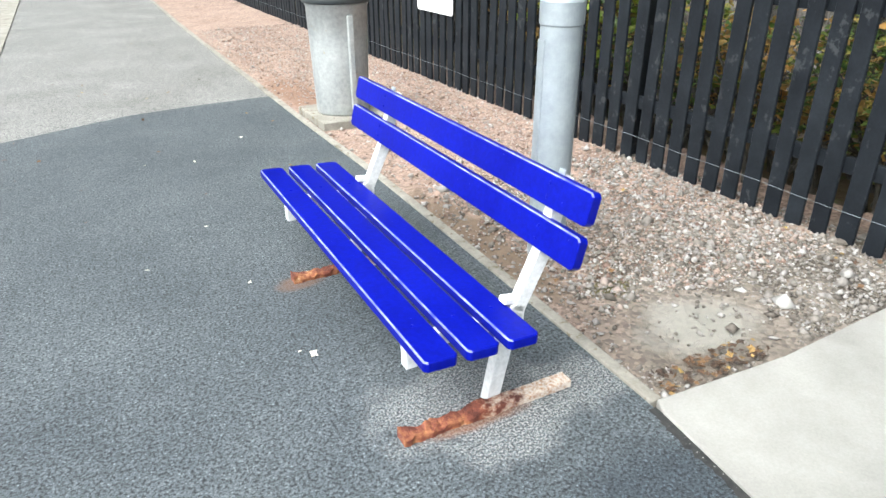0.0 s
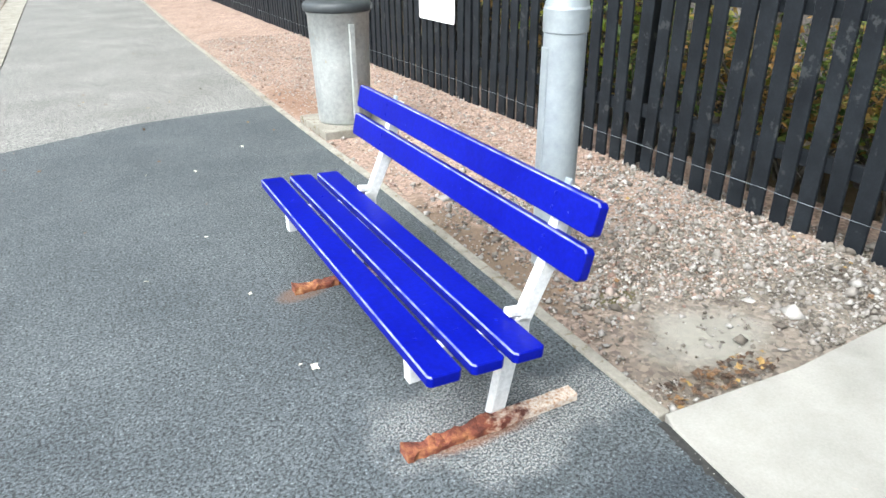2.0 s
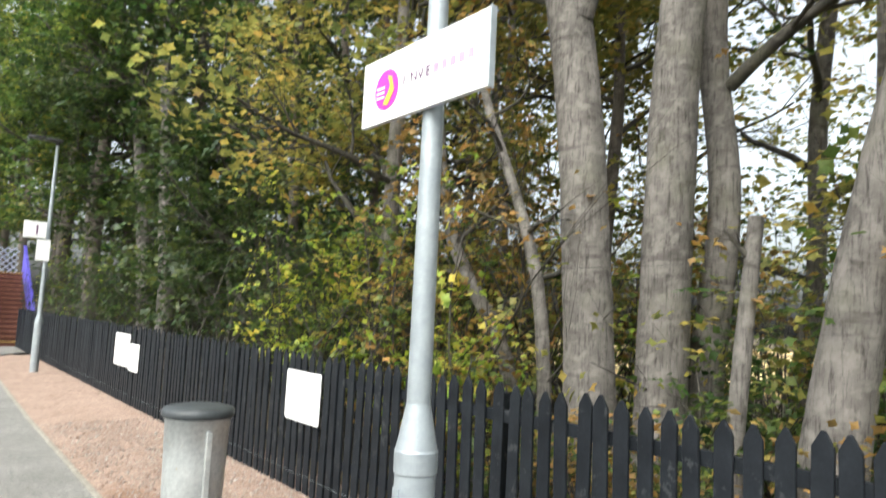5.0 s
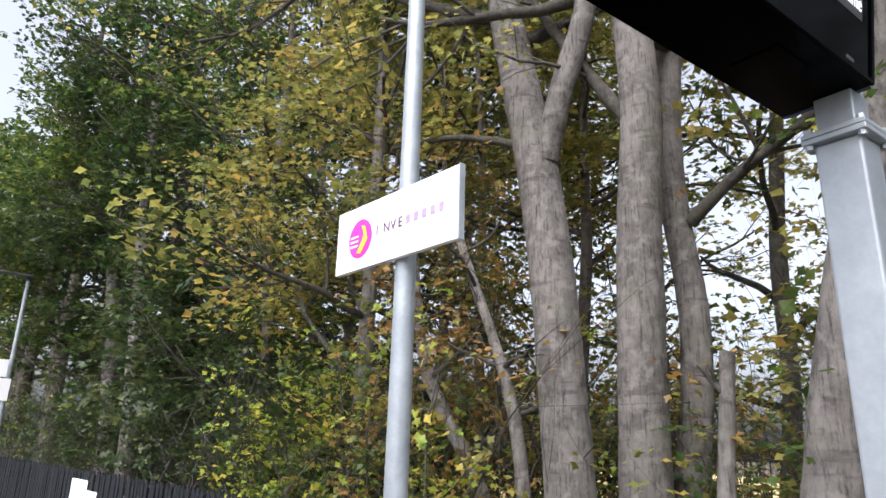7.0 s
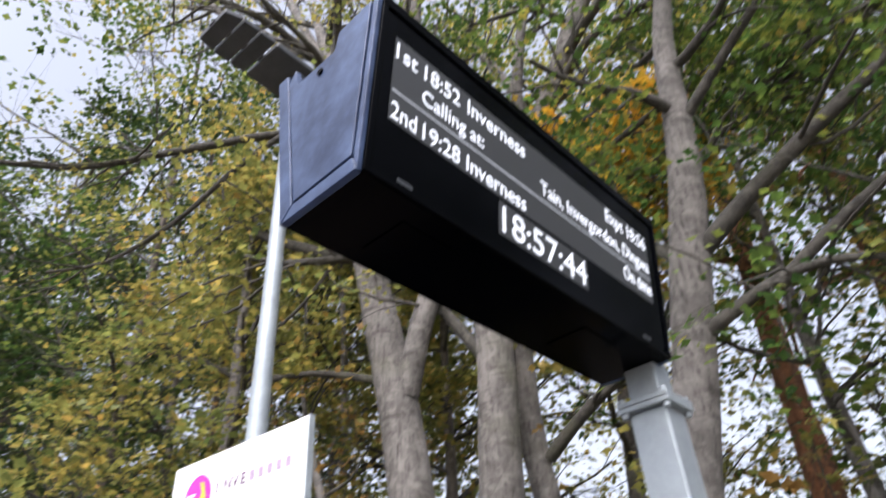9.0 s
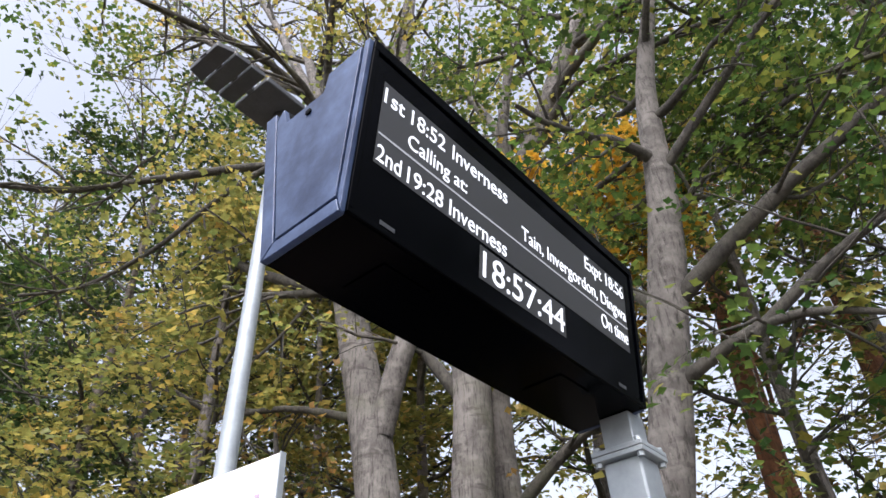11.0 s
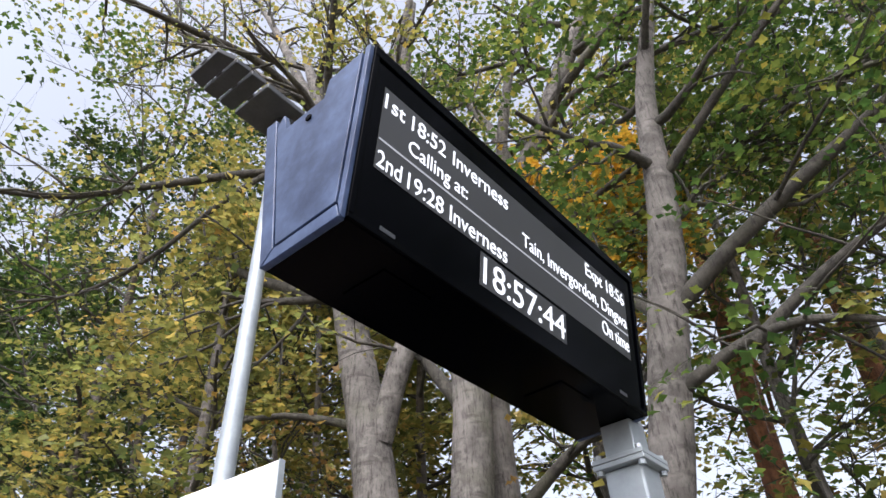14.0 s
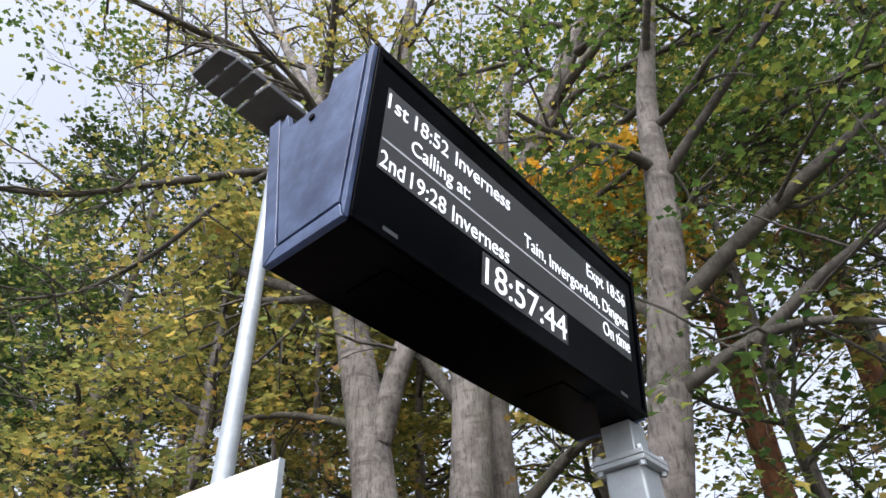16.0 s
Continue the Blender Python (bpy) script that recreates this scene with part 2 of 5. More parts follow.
def gravel_bed_material():
    m, nt, b = node_material("gravel_bed")
    broad = noise_node(nt, 1.6, 5)
    pink = ramp(nt, broad.outputs[0], [(0.3, (0.215, 0.15, 0.115)), (0.7, (0.3, 0.22, 0.175))]).outputs[0]
    grey = ramp(nt, broad.outputs[0], [(0.3, (0.12, 0.1, 0.078)), (0.7, (0.22, 0.19, 0.16))]).outputs[0]
    near = distance_mask(nt, (1.0, -0.2, 0), (2.2, 2.6, 1), 0.35, 1.2)
    col = mix(nt, near, pink, grey)
    tc = nt.nodes.new("ShaderNodeTexCoord")
    v = nt.nodes.new("ShaderNodeTexVoronoi")
    v.inputs["Scale"].default_value = 55
    nt.links.new(tc.outputs["Object"], v.inputs["Vector"])
    sep = nt.nodes.new("ShaderNodeSeparateColor")
    nt.links.new(v.outputs["Color"], sep.inputs[0])
    tone = ramp(nt, sep.outputs[0], [(0.0, (0.62, 0.6, 0.6)), (1.0, (1.35, 1.32, 1.3))]).outputs[0]
    col = mix(nt, 1.0, col, tone, "MULTIPLY")
    sand = distance_mask(nt, (0.55, 0.3, 0), (0.55, 0.4, 1), 0.4, 5)
    col = mix(nt, mix(nt, 1.0, sand, (0.8, 0.8, 0.8), "MULTIPLY"), col, (0.262, 0.248, 0.215))
    for centre, size, c in (((0.14, 1.5, 0), (0.3, 1.5, 1), (0.15, 0.105, 0.068)), ((0.35, 5.2, 0), (0.5, 1.6, 1), (0.2, 0.115, 0.075))):
        bare = distance_mask(nt, centre, size, 0.4, 4)
        col = mix(nt, mix(nt, 1.0, bare, (0.85, 0.85, 0.85), "MULTIPLY"), col, c)
    moss = distance_mask(nt, (0.42, 0.72, 0), (0.22, 0.16, 1), 0.35, 7)
    col = mix(nt, mix(nt, 1.0, moss, (0.85, 0.85, 0.85), "MULTIPLY"), col, (0.11, 0.095, 0.035))
    nt.links.new(col, b.inputs["Base Color"])
    b.inputs["Roughness"].default_value = 0.95
    fine = noise_node(nt, 90, 5, 0.75)
    bump(nt, b, fine.outputs[0], 0.6, 0.01)
    return m


GRAVEL = gravel_bed_material()


def island_material(name, stops, rough=0.8, glow=0.0, fine=30, patches=None, by_object=False):
    """Colour picked per loose piece of the mesh; patches: two tints that drift through the whole."""
    m, nt, b = node_material(name)
    piece = nt.nodes.new("ShaderNodeObjectInfo").outputs["Random"] if by_object else nt.nodes.new("ShaderNodeNewGeometry").outputs["Random Per Island"]
    col = ramp(nt, piece, stops).outputs[0]
    n = noise_node(nt, fine, 3)
    tone = ramp(nt, n.outputs[0], [(0.3, (0.75, 0.75, 0.75)), (0.7, (1.2, 1.2, 1.2))]).outputs[0]
    col = mix(nt, 0.8, col, tone, "MULTIPLY")
    if patches:
        drift = noise_node(nt, 0.9, 3, 0.65)
        col = mix(nt, 1.0, col, ramp(nt, drift.outputs[0], [(0.36, patches[0]), (0.64, patches[1])]).outputs[0], "MULTIPLY")
    nt.links.new(col, b.inputs["Base Color"])
    b.inputs["Roughness"].default_value = rough
    if glow:
        t = nt.nodes.new("ShaderNodeBsdfTranslucent")
        nt.links.new(col, t.inputs["Color"])
        ms = nt.nodes.new("ShaderNodeMixShader")
        ms.inputs[0].default_value = glow
        out = nt.nodes["Material Output"]
        nt.links.new(b.outputs[0], ms.inputs[1])
        nt.links.new(t.outputs[0], ms.inputs[2])
        nt.links.new(ms.outputs[0], out.inputs["Surface"])
    return m


STONES = island_material("granite_chippings", [(0.0, (0.17, 0.105, 0.08)), (0.3, (0.265, 0.195, 0.155)), (0.55, (0.315, 0.25, 0.21)), (0.8, (0.25, 0.225, 0.2)), (1.0, (0.4, 0.37, 0.335))], 0.85)
GREY_STONES = island_material("grey_gravel", [(0.0, (0.09, 0.075, 0.06)), (0.35, (0.17, 0.148, 0.125)), (0.75, (0.24, 0.22, 0.2)), (1.0, (0.38, 0.36, 0.335))], 0.85)
DRIFT = ((0.72, 0.88, 0.85), (1.35, 1.12, 1.0))
LEAF_GREEN = island_material("green_leaves", [(0.0, (0.033, 0.065, 0.016)), (0.5, (0.075, 0.131, 0.029)), (0.88, (0.150, 0.194, 0.040)), (1.0, (0.250, 0.231, 0.048))], 0.5, 0.55, patches=DRIFT)
# green leaves with the shade of overhanging crowns put into their colour
LEAF_SHADED = island_material("shade_darkened_green_leaves", [(0.0, (0.018, 0.041, 0.012)), (0.6, (0.044, 0.081, 0.021)), (1.0, (0.098, 0.127, 0.030))], 0.5, 0.4, patches=DRIFT)
LEAF_OLIVE = island_material("yellowing_leaves", [(0.0, (0.138, 0.156, 0.045)), (0.45, (0.250, 0.244, 0.068)), (0.88, (0.388, 0.331, 0.084)), (1.0, (0.425, 0.275, 0.076))], 0.5, 0.58, patches=((0.72, 0.9, 0.9), (1.25, 1.1, 1.0)))
LEAF_BROWN = island_material("russet_leaves", [(0.0, (0.120, 0.090, 0.026)), (0.4, (0.264, 0.168, 0.054)), (0.75, (0.408, 0.228, 0.066)), (1.0, (0.204, 0.204, 0.042))], 0.6, 0.5)
LEAF_GOLD = island_material("golden_leaves", [(0.0, (0.45, 0.29, 0.03)), (0.6, (0.68, 0.44, 0.045)), (1.0, (0.7, 0.36, 0.04))], 0.5, 0.5)
LEAF_LIME = island_material("lime_leaves", [(0.0, (0.180, 0.285, 0.035)), (0.5, (0.330, 0.420, 0.055)), (0.85, (0.450, 0.450, 0.078)), (1.0, (0.600, 0.510, 0.098))], 0.5, 0.5, patches=DRIFT)
DRY_LEAF = island_material("fallen_leaf", [(0.0, (0.03, 0.018, 0.011)), (0.45, (0.09, 0.048, 0.025)), (0.8, (0.17, 0.092, 0.036)), (1.0, (0.3, 0.2, 0.06))], 0.8, by_object=True)
PALE_LEAF = island_material("pale_fallen_leaf", [(0.0, (0.6, 0.55, 0.42)), (1.0, (0.7, 0.66, 0.55))], 0.8)


def bark_material(name, dark, light, crack):
    m, nt, b = node_material(name)
    tc = nt.nodes.new("ShaderNodeTexCoord")
    mp = nt.nodes.new("ShaderNodeMapping")
    mp.inputs["Scale"].default_value = (1, 1, 0.12)
    nt.links.new(tc.outputs["Object"], mp.inputs["Vector"])
    n = nt.nodes.new("ShaderNodeTexNoise")
    n.inputs["Scale"].default_value, n.inputs["Detail"].default_value, n.inputs["Roughness"].default_value = 34, 7, 0.75
    nt.links.new(mp.outputs[0], n.inputs["Vector"])
    broad = noise_node(nt, 3.1, 6, 0.7)
    col = ramp(nt, broad.outputs[0], [(0.38, dark), (0.62, light)]).outputs[0]
    fac = ramp(nt, n.outputs[0], [(0.36, (0.85, 0.85, 0.85)), (0.5, (0, 0, 0))]).outputs[0]
    col = mix(nt, fac, col, crack)
    mp2 = nt.nodes.new("ShaderNodeMapping")
    mp2.inputs["Scale"].default_value = (1, 1, 5)
    nt.links.new(tc.outputs["Object"], mp2.inputs["Vector"])
    ring = nt.nodes.new("ShaderNodeTexNoise")
    ring.inputs["Scale"].default_value, ring.inputs["Detail"].default_value = 2.6, 5
    nt.links.new(mp2.outputs[0], ring.inputs["Vector"])
    rf = ramp(nt, ring.outputs[0], [(0.33, (0.5, 0.5, 0.5)), (0.42, (0, 0, 0))]).outputs[0]
    col = mix(nt, rf, col, crack)
    patch = noise_node(nt, 9, 5)
    pf = ramp(nt, patch.outputs[0], [(0.5, (0, 0, 0)), (0.66, (0.7, 0.7, 0.7))]).outputs[0]
    col = mix(nt, pf, col, tuple(min(1.0, 1.25 * c) for c in light))
    green = noise_node(nt, 1.1, 4)
    gf = ramp(nt, green.outputs[0], [(0.55, (0, 0, 0)), (0.75, (0.6, 0.6, 0.6))]).outputs[0]
    col = mix(nt, gf, col, (0.11, 0.115, 0.06))
    nt.links.new(col, b.inputs["Base Color"])
    b.inputs["Roughness"].default_value = 0.9
    bump(nt, b, n.outputs[0], 0.9, 0.02)
    return m


BARK = bark_material("grey_bark", (0.092, 0.083, 0.073), (0.19, 0.172, 0.155), (0.026, 0.022, 0.018))
DARK_BARK = bark_material("dark_bark", (0.06, 0.05, 0.04), (0.13, 0.11, 0.09), (0.03, 0.025, 0.02))
# darker bark: the shade on backlit limbs and stems is put into the colour
LIMB_BARK = bark_material("backlit_limb_bark", (0.035, 0.031, 0.024), (0.075, 0.068, 0.054), (0.016, 0.014, 0.011))
PINE_BARK = bark_material("red_pine_bark", (0.16, 0.07, 0.04), (0.3, 0.13, 0.06), (0.07, 0.035, 0.02))


def glowing(name, colour, strength):
    m, nt, b = node_material(name)
    b.inputs["Base Color"].default_value = (0.02, 0.02, 0.02, 1)
    b.inputs["Emission Color"].default_value = (*colour, 1)
    b.inputs["Emission Strength"].default_value = strength
    return m


LED_TEXT = glowing("lit_led_dots", (0.95, 0.97, 1.0), 0.55)
LED_FIELD = glowing("led_matrix_background", (0.8, 0.82, 0.85), 0.0065)
LED_LINE = glowing("lit_led_rule", (0.9, 0.92, 0.95), 0.2)


# ---- mesh helpers ----
def mesh_object(name, me, material, parent=None, label=""):
    ob = new(name, me)
    if material:
        me.materials.append(material)
    if parent:
        ob.parent = parent
    if label:
        ob["label"] = label
    return ob


def part(name, bm, material, parent=None, label="", smooth=False):
    me = bpy.data.meshes.new(name)
    bmesh.ops.recalc_face_normals(bm, faces=bm.faces)
    if smooth:
        for f in bm.faces:
            f.smooth = len(f.verts) <= 4
    bm.to_mesh(me)
    bm.free()
    return mesh_object(name, me, material, parent, label)


def thing(name, m, label, category, group="", kind=""):
    ob = new(name)
    ob.matrix_basis = m
    return tagged(ob, label, category, group, kind)


def box(bm, lo, hi, bevel=0.0, turn=None):
    lo, hi = Vector(lo), Vector(hi)
    r = bmesh.ops.create_cube(bm, size=1.0, matrix=Matrix.Translation((lo + hi) / 2) @ Matrix.Diagonal((*(hi - lo), 1)))
    vs = r["verts"]
    if bevel:
        es = list({e for v in vs for e in v.link_edges})
        b = bmesh.ops.bevel(bm, geom=es, offset=bevel, segments=2, affect="EDGES", profile=0.5)
        vs = list({v for f in b["faces"] for v in f.verts} | {v for v in vs if v.is_valid})
    if turn:
        bmesh.ops.transform(bm, matrix=turn, verts=[v for v in vs if v.is_valid])
    return bm


def boxed(lo, hi, bevel=0.0, turn=None):
    return box(bmesh.new(), lo, hi, bevel, turn)


def prism(outline, lo, hi, axis="x"):
    """Extrudes an outline (two coordinates) along an axis."""
    bm = bmesh.new()

    def at(p, s):
        return (s, p[0], p[1]) if axis == "x" else (p[0], s, p[1]) if axis == "y" else (p[0], p[1], s)
    a = [bm.verts.new(at(p, lo)) for p in outline]
    b = [bm.verts.new(at(p, hi)) for p in outline]
    bm.faces.new(a)
    bm.faces.new(b[::-1])
    for i in range(len(a)):
        j = (i + 1) % len(a)
        bm.faces.new((a[i], b[i], b[j], a[j]))
    return bm


def lathe(rings, sides=24, close=True):
    """A turned body from (radius, height) rings."""
    bm = bmesh.new()
    loops = []
    for r, z in rings:
        loops.append([bm.verts.new((r * math.cos(2 * math.pi * i / sides), r * math.sin(2 * math.pi * i / sides), z)) for i in range(sides)])
    for a, b in zip(loops, loops[1:]):
        for i in range(sides):
            j = (i + 1) % sides
            bm.faces.new((a[i], a[j], b[j], b[i]))
    if close:
        bm.faces.new(loops[0][::-1])
        bm.faces.new(loops[-1])
    return bm


class Soup:
    """Gathers vertices and faces for one mesh."""

    def __init__(self):
        self.v, self.f, self.n = [], [], 0

    def tube(self, pts, radii, sides=7, rough=0.0, rng=None, shape=None):
        pts = np.asarray(pts, float)
        d = np.gradient(pts, axis=0)
        d /= np.linalg.norm(d, axis=1)[:, None] + 1e-9
        ref = np.array([0.0, 0.0, 1.0]) if abs(d[0][2]) < 0.9 else np.array([1.0, 0.0, 0.0])
        u = np.cross(d, ref)
        u /= np.linalg.norm(u, axis=1)[:, None] + 1e-9
        w = np.cross(d, u)
        a = np.linspace(0, 2 * np.pi, sides, endpoint=False)
        r = np.asarray(radii, float)[:, None] * np.ones(sides)
        if rough:
            r = r * (1 + rough * rng.standard_normal(r.shape))
        if shape is not None:
            r = r * shape
        ring = pts[:, None, :] + r[..., None] * (np.cos(a)[None, :, None] * u[:, None, :] + np.sin(a)[None, :, None] * w[:, None, :])
        k = len(pts)
        self.v.append(ring.reshape(-1, 3))
        i, j = np.meshgrid(np.arange(k - 1), np.arange(sides), indexing="ij")
        jn = (j + 1) % sides
        q = np.stack([i * sides + j, i * sides + jn, (i + 1) * sides + jn, (i + 1) * sides + j], -1).reshape(-1, 4) + self.n
        self.f.append(q)
        self.n += k * sides

    def leaves(self, v):
        """v: n leaves x 6 points x 3"""
        k = len(v)
        self.v.append(v.reshape(-1, 3))
        halves = np.array([(0, 1, 2, 3), (0, 3, 4, 5)])
        self.f.append((halves[None] + 6 * np.arange(k)[:, None, None]).reshape(-1, 4) + self.n)
        self.n += k * 6

    def mesh(self, name, smooth=True):
        v, f = np.concatenate(self.v), np.concatenate(self.f)
        me = bpy.data.meshes.new(name)
        me.vertices.add(len(v))
        me.vertices.foreach_set("co", v.astype(np.float32).ravel())
        me.loops.add(f.size)
        me.loops.foreach_set("vertex_index", f.astype(np.int32).ravel())
        me.polygons.add(len(f))
        me.polygons.foreach_set("loop_start", np.arange(0, f.size, f.shape[1], dtype=np.int32))
        me.polygons.foreach_set("loop_total", np.full(len(f), f.shape[1], np.int32))
        if smooth:
            me.polygons.foreach_set("use_smooth", np.ones(len(f), bool))
        me.update(calc_edges=True)
        me.validate()
        return me


def spray(tips, per_tip, reach, rng, tilt=0.3):
    """Leaves fanned in one loose plane round each twig end: their centres, upper sides and tips."""
    n = len(tips)
    plane = rng.standard_normal((n, 3)) * tilt + np.array([0, 0, 1.0])
    plane /= np.linalg.norm(plane, axis=1)[:, None]
    plane = np.repeat(plane, per_tip, 0)
    out = rng.standard_normal((n * per_tip, 3))
    out -= (out * plane).sum(1)[:, None] * plane
    out /= np.linalg.norm(out, axis=1)[:, None] + 1e-9
    far = reach * 1.7 * np.sqrt(rng.uniform(0.02, 1.0, n * per_tip))[:, None]
    centres = np.repeat(tips, per_tip, 0) + out * far - plane * far * 0.15 + rng.standard_normal((n * per_tip, 3)) * reach * 0.12
    up = plane + rng.standard_normal(plane.shape) * 0.26
    return centres, up, out + rng.standard_normal(out.shape) * 0.5 - np.array([0, 0, 0.25])


def leaf_quads(centres, size, rng, up=None, fwd=None):
    """Lobed leaves of two halves folded along the midrib."""
    n = len(centres)
    if up is None:
        up, fwd = rng.standard_normal((n, 3)) * 0.45 + np.array([0, 0, 1.0]), rng.standard_normal((n, 3))
    up = up / np.linalg.norm(up, axis=1)[:, None]
    fwd = fwd - (fwd * up).sum(1)[:, None] * up
    fwd /= np.linalg.norm(fwd, axis=1)[:, None] + 1e-9
    side = np.cross(fwd, up)
    s = size * rng.uniform(0.6, 1.3, n)[:, None]

    def at(a, f, u):
        return centres + side * s * a + fwd * s * f + up * s * u
    base, tip = at(0, -0.45, 0), at(0, 0.58, -0.12)
    left, right = at(0.52, 0.06, 0.05), at(-0.52, 0.06, 0.05)
    notch_l, notch_r = at(0.2, 0.2, 0.05), at(-0.2, 0.2, 0.05)
    return np.stack([base, left, notch_l, tip, notch_r, right], 1)


# ---- the setting: ground, platform, gravel ----
def kerb_x(y):
    return float(np.interp(y, [-1, 0, 1, 2.5, 4.1, 10.2, 14.8, 30, 60], [-0.03, -0.02, 0.02, 0.065, 0.06, 0.13, 0.24, 0.6, 1.5]))


def platform_edge(y):
    return float(np.interp(y, [-9, 4.5, 9, 17, 26, 41, 60, 95, 180], [-2.5, -2.5, -2.3, -2.17, -2.0, -1.62, -1.18, -0.38, 1.6]))


def sheet(name, x0, x1, y0, y1, nx, ny, z, material, rough=0.0, seed=1):
    """A sheet between two lines x0(y), x1(y)."""
    rng = np.random.default_rng(seed)
    vs, fs = [], []
    for j in range(ny + 1):
        y = y0 + (y1 - y0) * j / ny
        a, b = (x0(y) if callable(x0) else x0), (x1(y) if callable(x1) else x1)
        for i in range(nx + 1):
            vs.append((a + (b - a) * i / nx, y, z + rough * float(rng.standard_normal())))
    for j in range(ny):
        for i in range(nx):
            k = j * (nx + 1) + i
            fs.append((k, k + 1, k + nx + 2, k + nx + 1))
    me = bpy.data.meshes.new(name)
    me.from_pydata(vs, [], fs)
    return mesh_object(name, me, material)


def ground():
    xs = [-900, -60, -14, -9, -2.9, -2.72, 1.5, 2.3, 5, 14, 40, 900]
    zs = [-1.0, -1.0, -1.0, -1.0, -1.0, -0.14, -0.14, -0.10, -0.02, -0.4, -1.6, -6.0]
    ys = [-900, -60, -20, -5, 0, 5, 10, 20, 40, 80, 900]
    vs = [(x, y, z) for y in ys for x, z in zip(xs, zs)]
    n = len(xs)
    fs = [(j * n + i, j * n + i + 1, (j + 1) * n + i + 1, (j + 1) * n + i) for j in range(len(ys) - 1) for i in range(n - 1)]
    me = bpy.data.meshes.new("ground")
    me.from_pydata(vs, [], fs)
    tagged(mesh_object("ground", me, EARTH), "dark earth with leaf litter under the trees", "ground", kind="structure")
    ob = part("railway_ballast", boxed((-9.5, -60, -1.1), (-2.95, 200, -0.93)), BALLAST)
    tagged(ob, "grey stone ballast bed beside the platform", "ballast", kind="structure")
    for off in (-1.85, -3.28):
        bm = bmesh.new()
        rings = []
        for y in (-60, 0, 9, 17, 26, 41, 60, 95, 180):
            x = platform_edge(y) + off
            rings.append([bm.verts.new((x + dx, y, z)) for dx, z in ((-0.07, -0.94), (0.07, -0.94), (0.02, -0.89), (0.02, -0.81), (0.036, -0.77), (-0.036, -0.77), (-0.02, -0.81), (-0.02, -0.89))])
        for p, q in zip(rings, rings[1:]):
            for i in range(8):
                bm.faces.new((p[i], p[(i + 1) % 8], q[(i + 1) % 8], q[i]))
        tagged(part("railway_rail", bm, RAIL_STEEL), "steel running rail on the ballast beside the platform", "rail", "running rails", "structure")
    ob = part("field", boxed((30, -70, -1.2), (90, 70, -0.7)), STRAW)
    tagged(ob, "straw-coloured field seen between the tree trunks", "field", kind="structure")


def platform():
    ob = part("pavement", prism([(-2.5, -9), (kerb_x(-1) - 0.03, -9), (kerb_x(0) - 0.03, 0.0), (kerb_x(1) - 0.03, 1.0), (kerb_x(2.5) - 0.03, 2.5), (kerb_x(4.1) - 0.03, 4.1), (kerb_x(5.1) - 0.03, 5.12), (-0.6, 5.1), (-1.2, 5.03), (-2.16, 4.64), (-2.5, 4.5)], -0.3, 0.0, "z"), ASPHALT)
    tagged(ob, "dark grey asphalt platform surface with white paint speckles", "pavement", kind="structure")
    out = [(-2.5, 4.5), (-2.16, 4.64), (-1.2, 5.03), (-0.6, 5.1), (kerb_x(5.1) - 0.03, 5.12)] + [(kerb_x(y) - 0.03, y) for y in (10.2, 14.8, 22.3)] + [(2.25, 24.9), (2.4, 30), (1.1, 33), (1.3, 60), (2.0, 95), (4.5, 180)] + [(platform_edge(y), y) for y in (180, 95, 60, 41, 26, 17, 9)]
    ob = part("pavement_old", prism(out, -0.3, -0.002, "z"), OLD_ASPHALT)
    tagged(ob, "pale weathered asphalt of the older platform surface", "pavement", kind="structure")
    ys = (-9, 4.5, 9, 17, 26, 41, 60, 95, 180)
    out = [(platform_edge(y), y) for y in ys] + [(platform_edge(y) - 0.42, y) for y in ys[::-1]]
    ob = part("platform_coping", prism(out, -0.95, 0.012, "z"), EDGING)
    tagged(ob, "pale concrete coping along the platform edge", "coping", kind="structure")
    bed = sheet("gravel_bed", lambda y: kerb_x(y) + 0.02, lambda y: 2.3, -0.2, 23.4, 22, 200, -0.022, GRAVEL, 0.006)
    tagged(bed, "pink granite chippings strip between edging and fence", "gravel", kind="structure")
    slab = prism([(-0.02, 0.0), (0.6, -0.05), (1.3, -0.03), (2.2, -0.03), (2.2, -4), (-0.35, -4), (-0.10, -0.46), (-0.05, -0.06)], -0.2, 0.012, "z")
    bmesh.ops.bevel(slab, geom=[e for e in slab.edges if abs(e.verts[0].co.z - e.verts[1].co.z) < 1e-5 and e.verts[0].co.z > 0], offset=0.006, segments=2, profile=0.5, affect="EDGES")
    tagged(part("concrete_slab", slab, CONCRETE), "pale cast concrete slab beside the gravel", "concrete slab", kind="structure")
    # crumbled joint between asphalt and slab
    rng = np.random.default_rng(41)
    bm = bmesh.new()
    rows = []
    for t in np.linspace(-0.02, -3.9, 260):
        x = float(np.interp(t, [-4, -0.46, -0.06], [-0.35, -0.10, -0.05]))
        w = 0.018 + 0.014 * abs(math.sin(t * 9.0)) * rng.uniform(0.3, 1.4) + rng.uniform(0, 0.012)
        rows.append([bm.verts.new((x - w, t, 0.0025)), bm.verts.new((x + 0.003, t, 0.0035))])
    for p, q in zip(rows, rows[1:]):
        bm.faces.new((p[0], p[1], q[1], q[0]))
    tagged(part("joint", bm, JOINT_DIRT), "dark crumbled joint between asphalt and concrete slab", "joint", kind="structure")


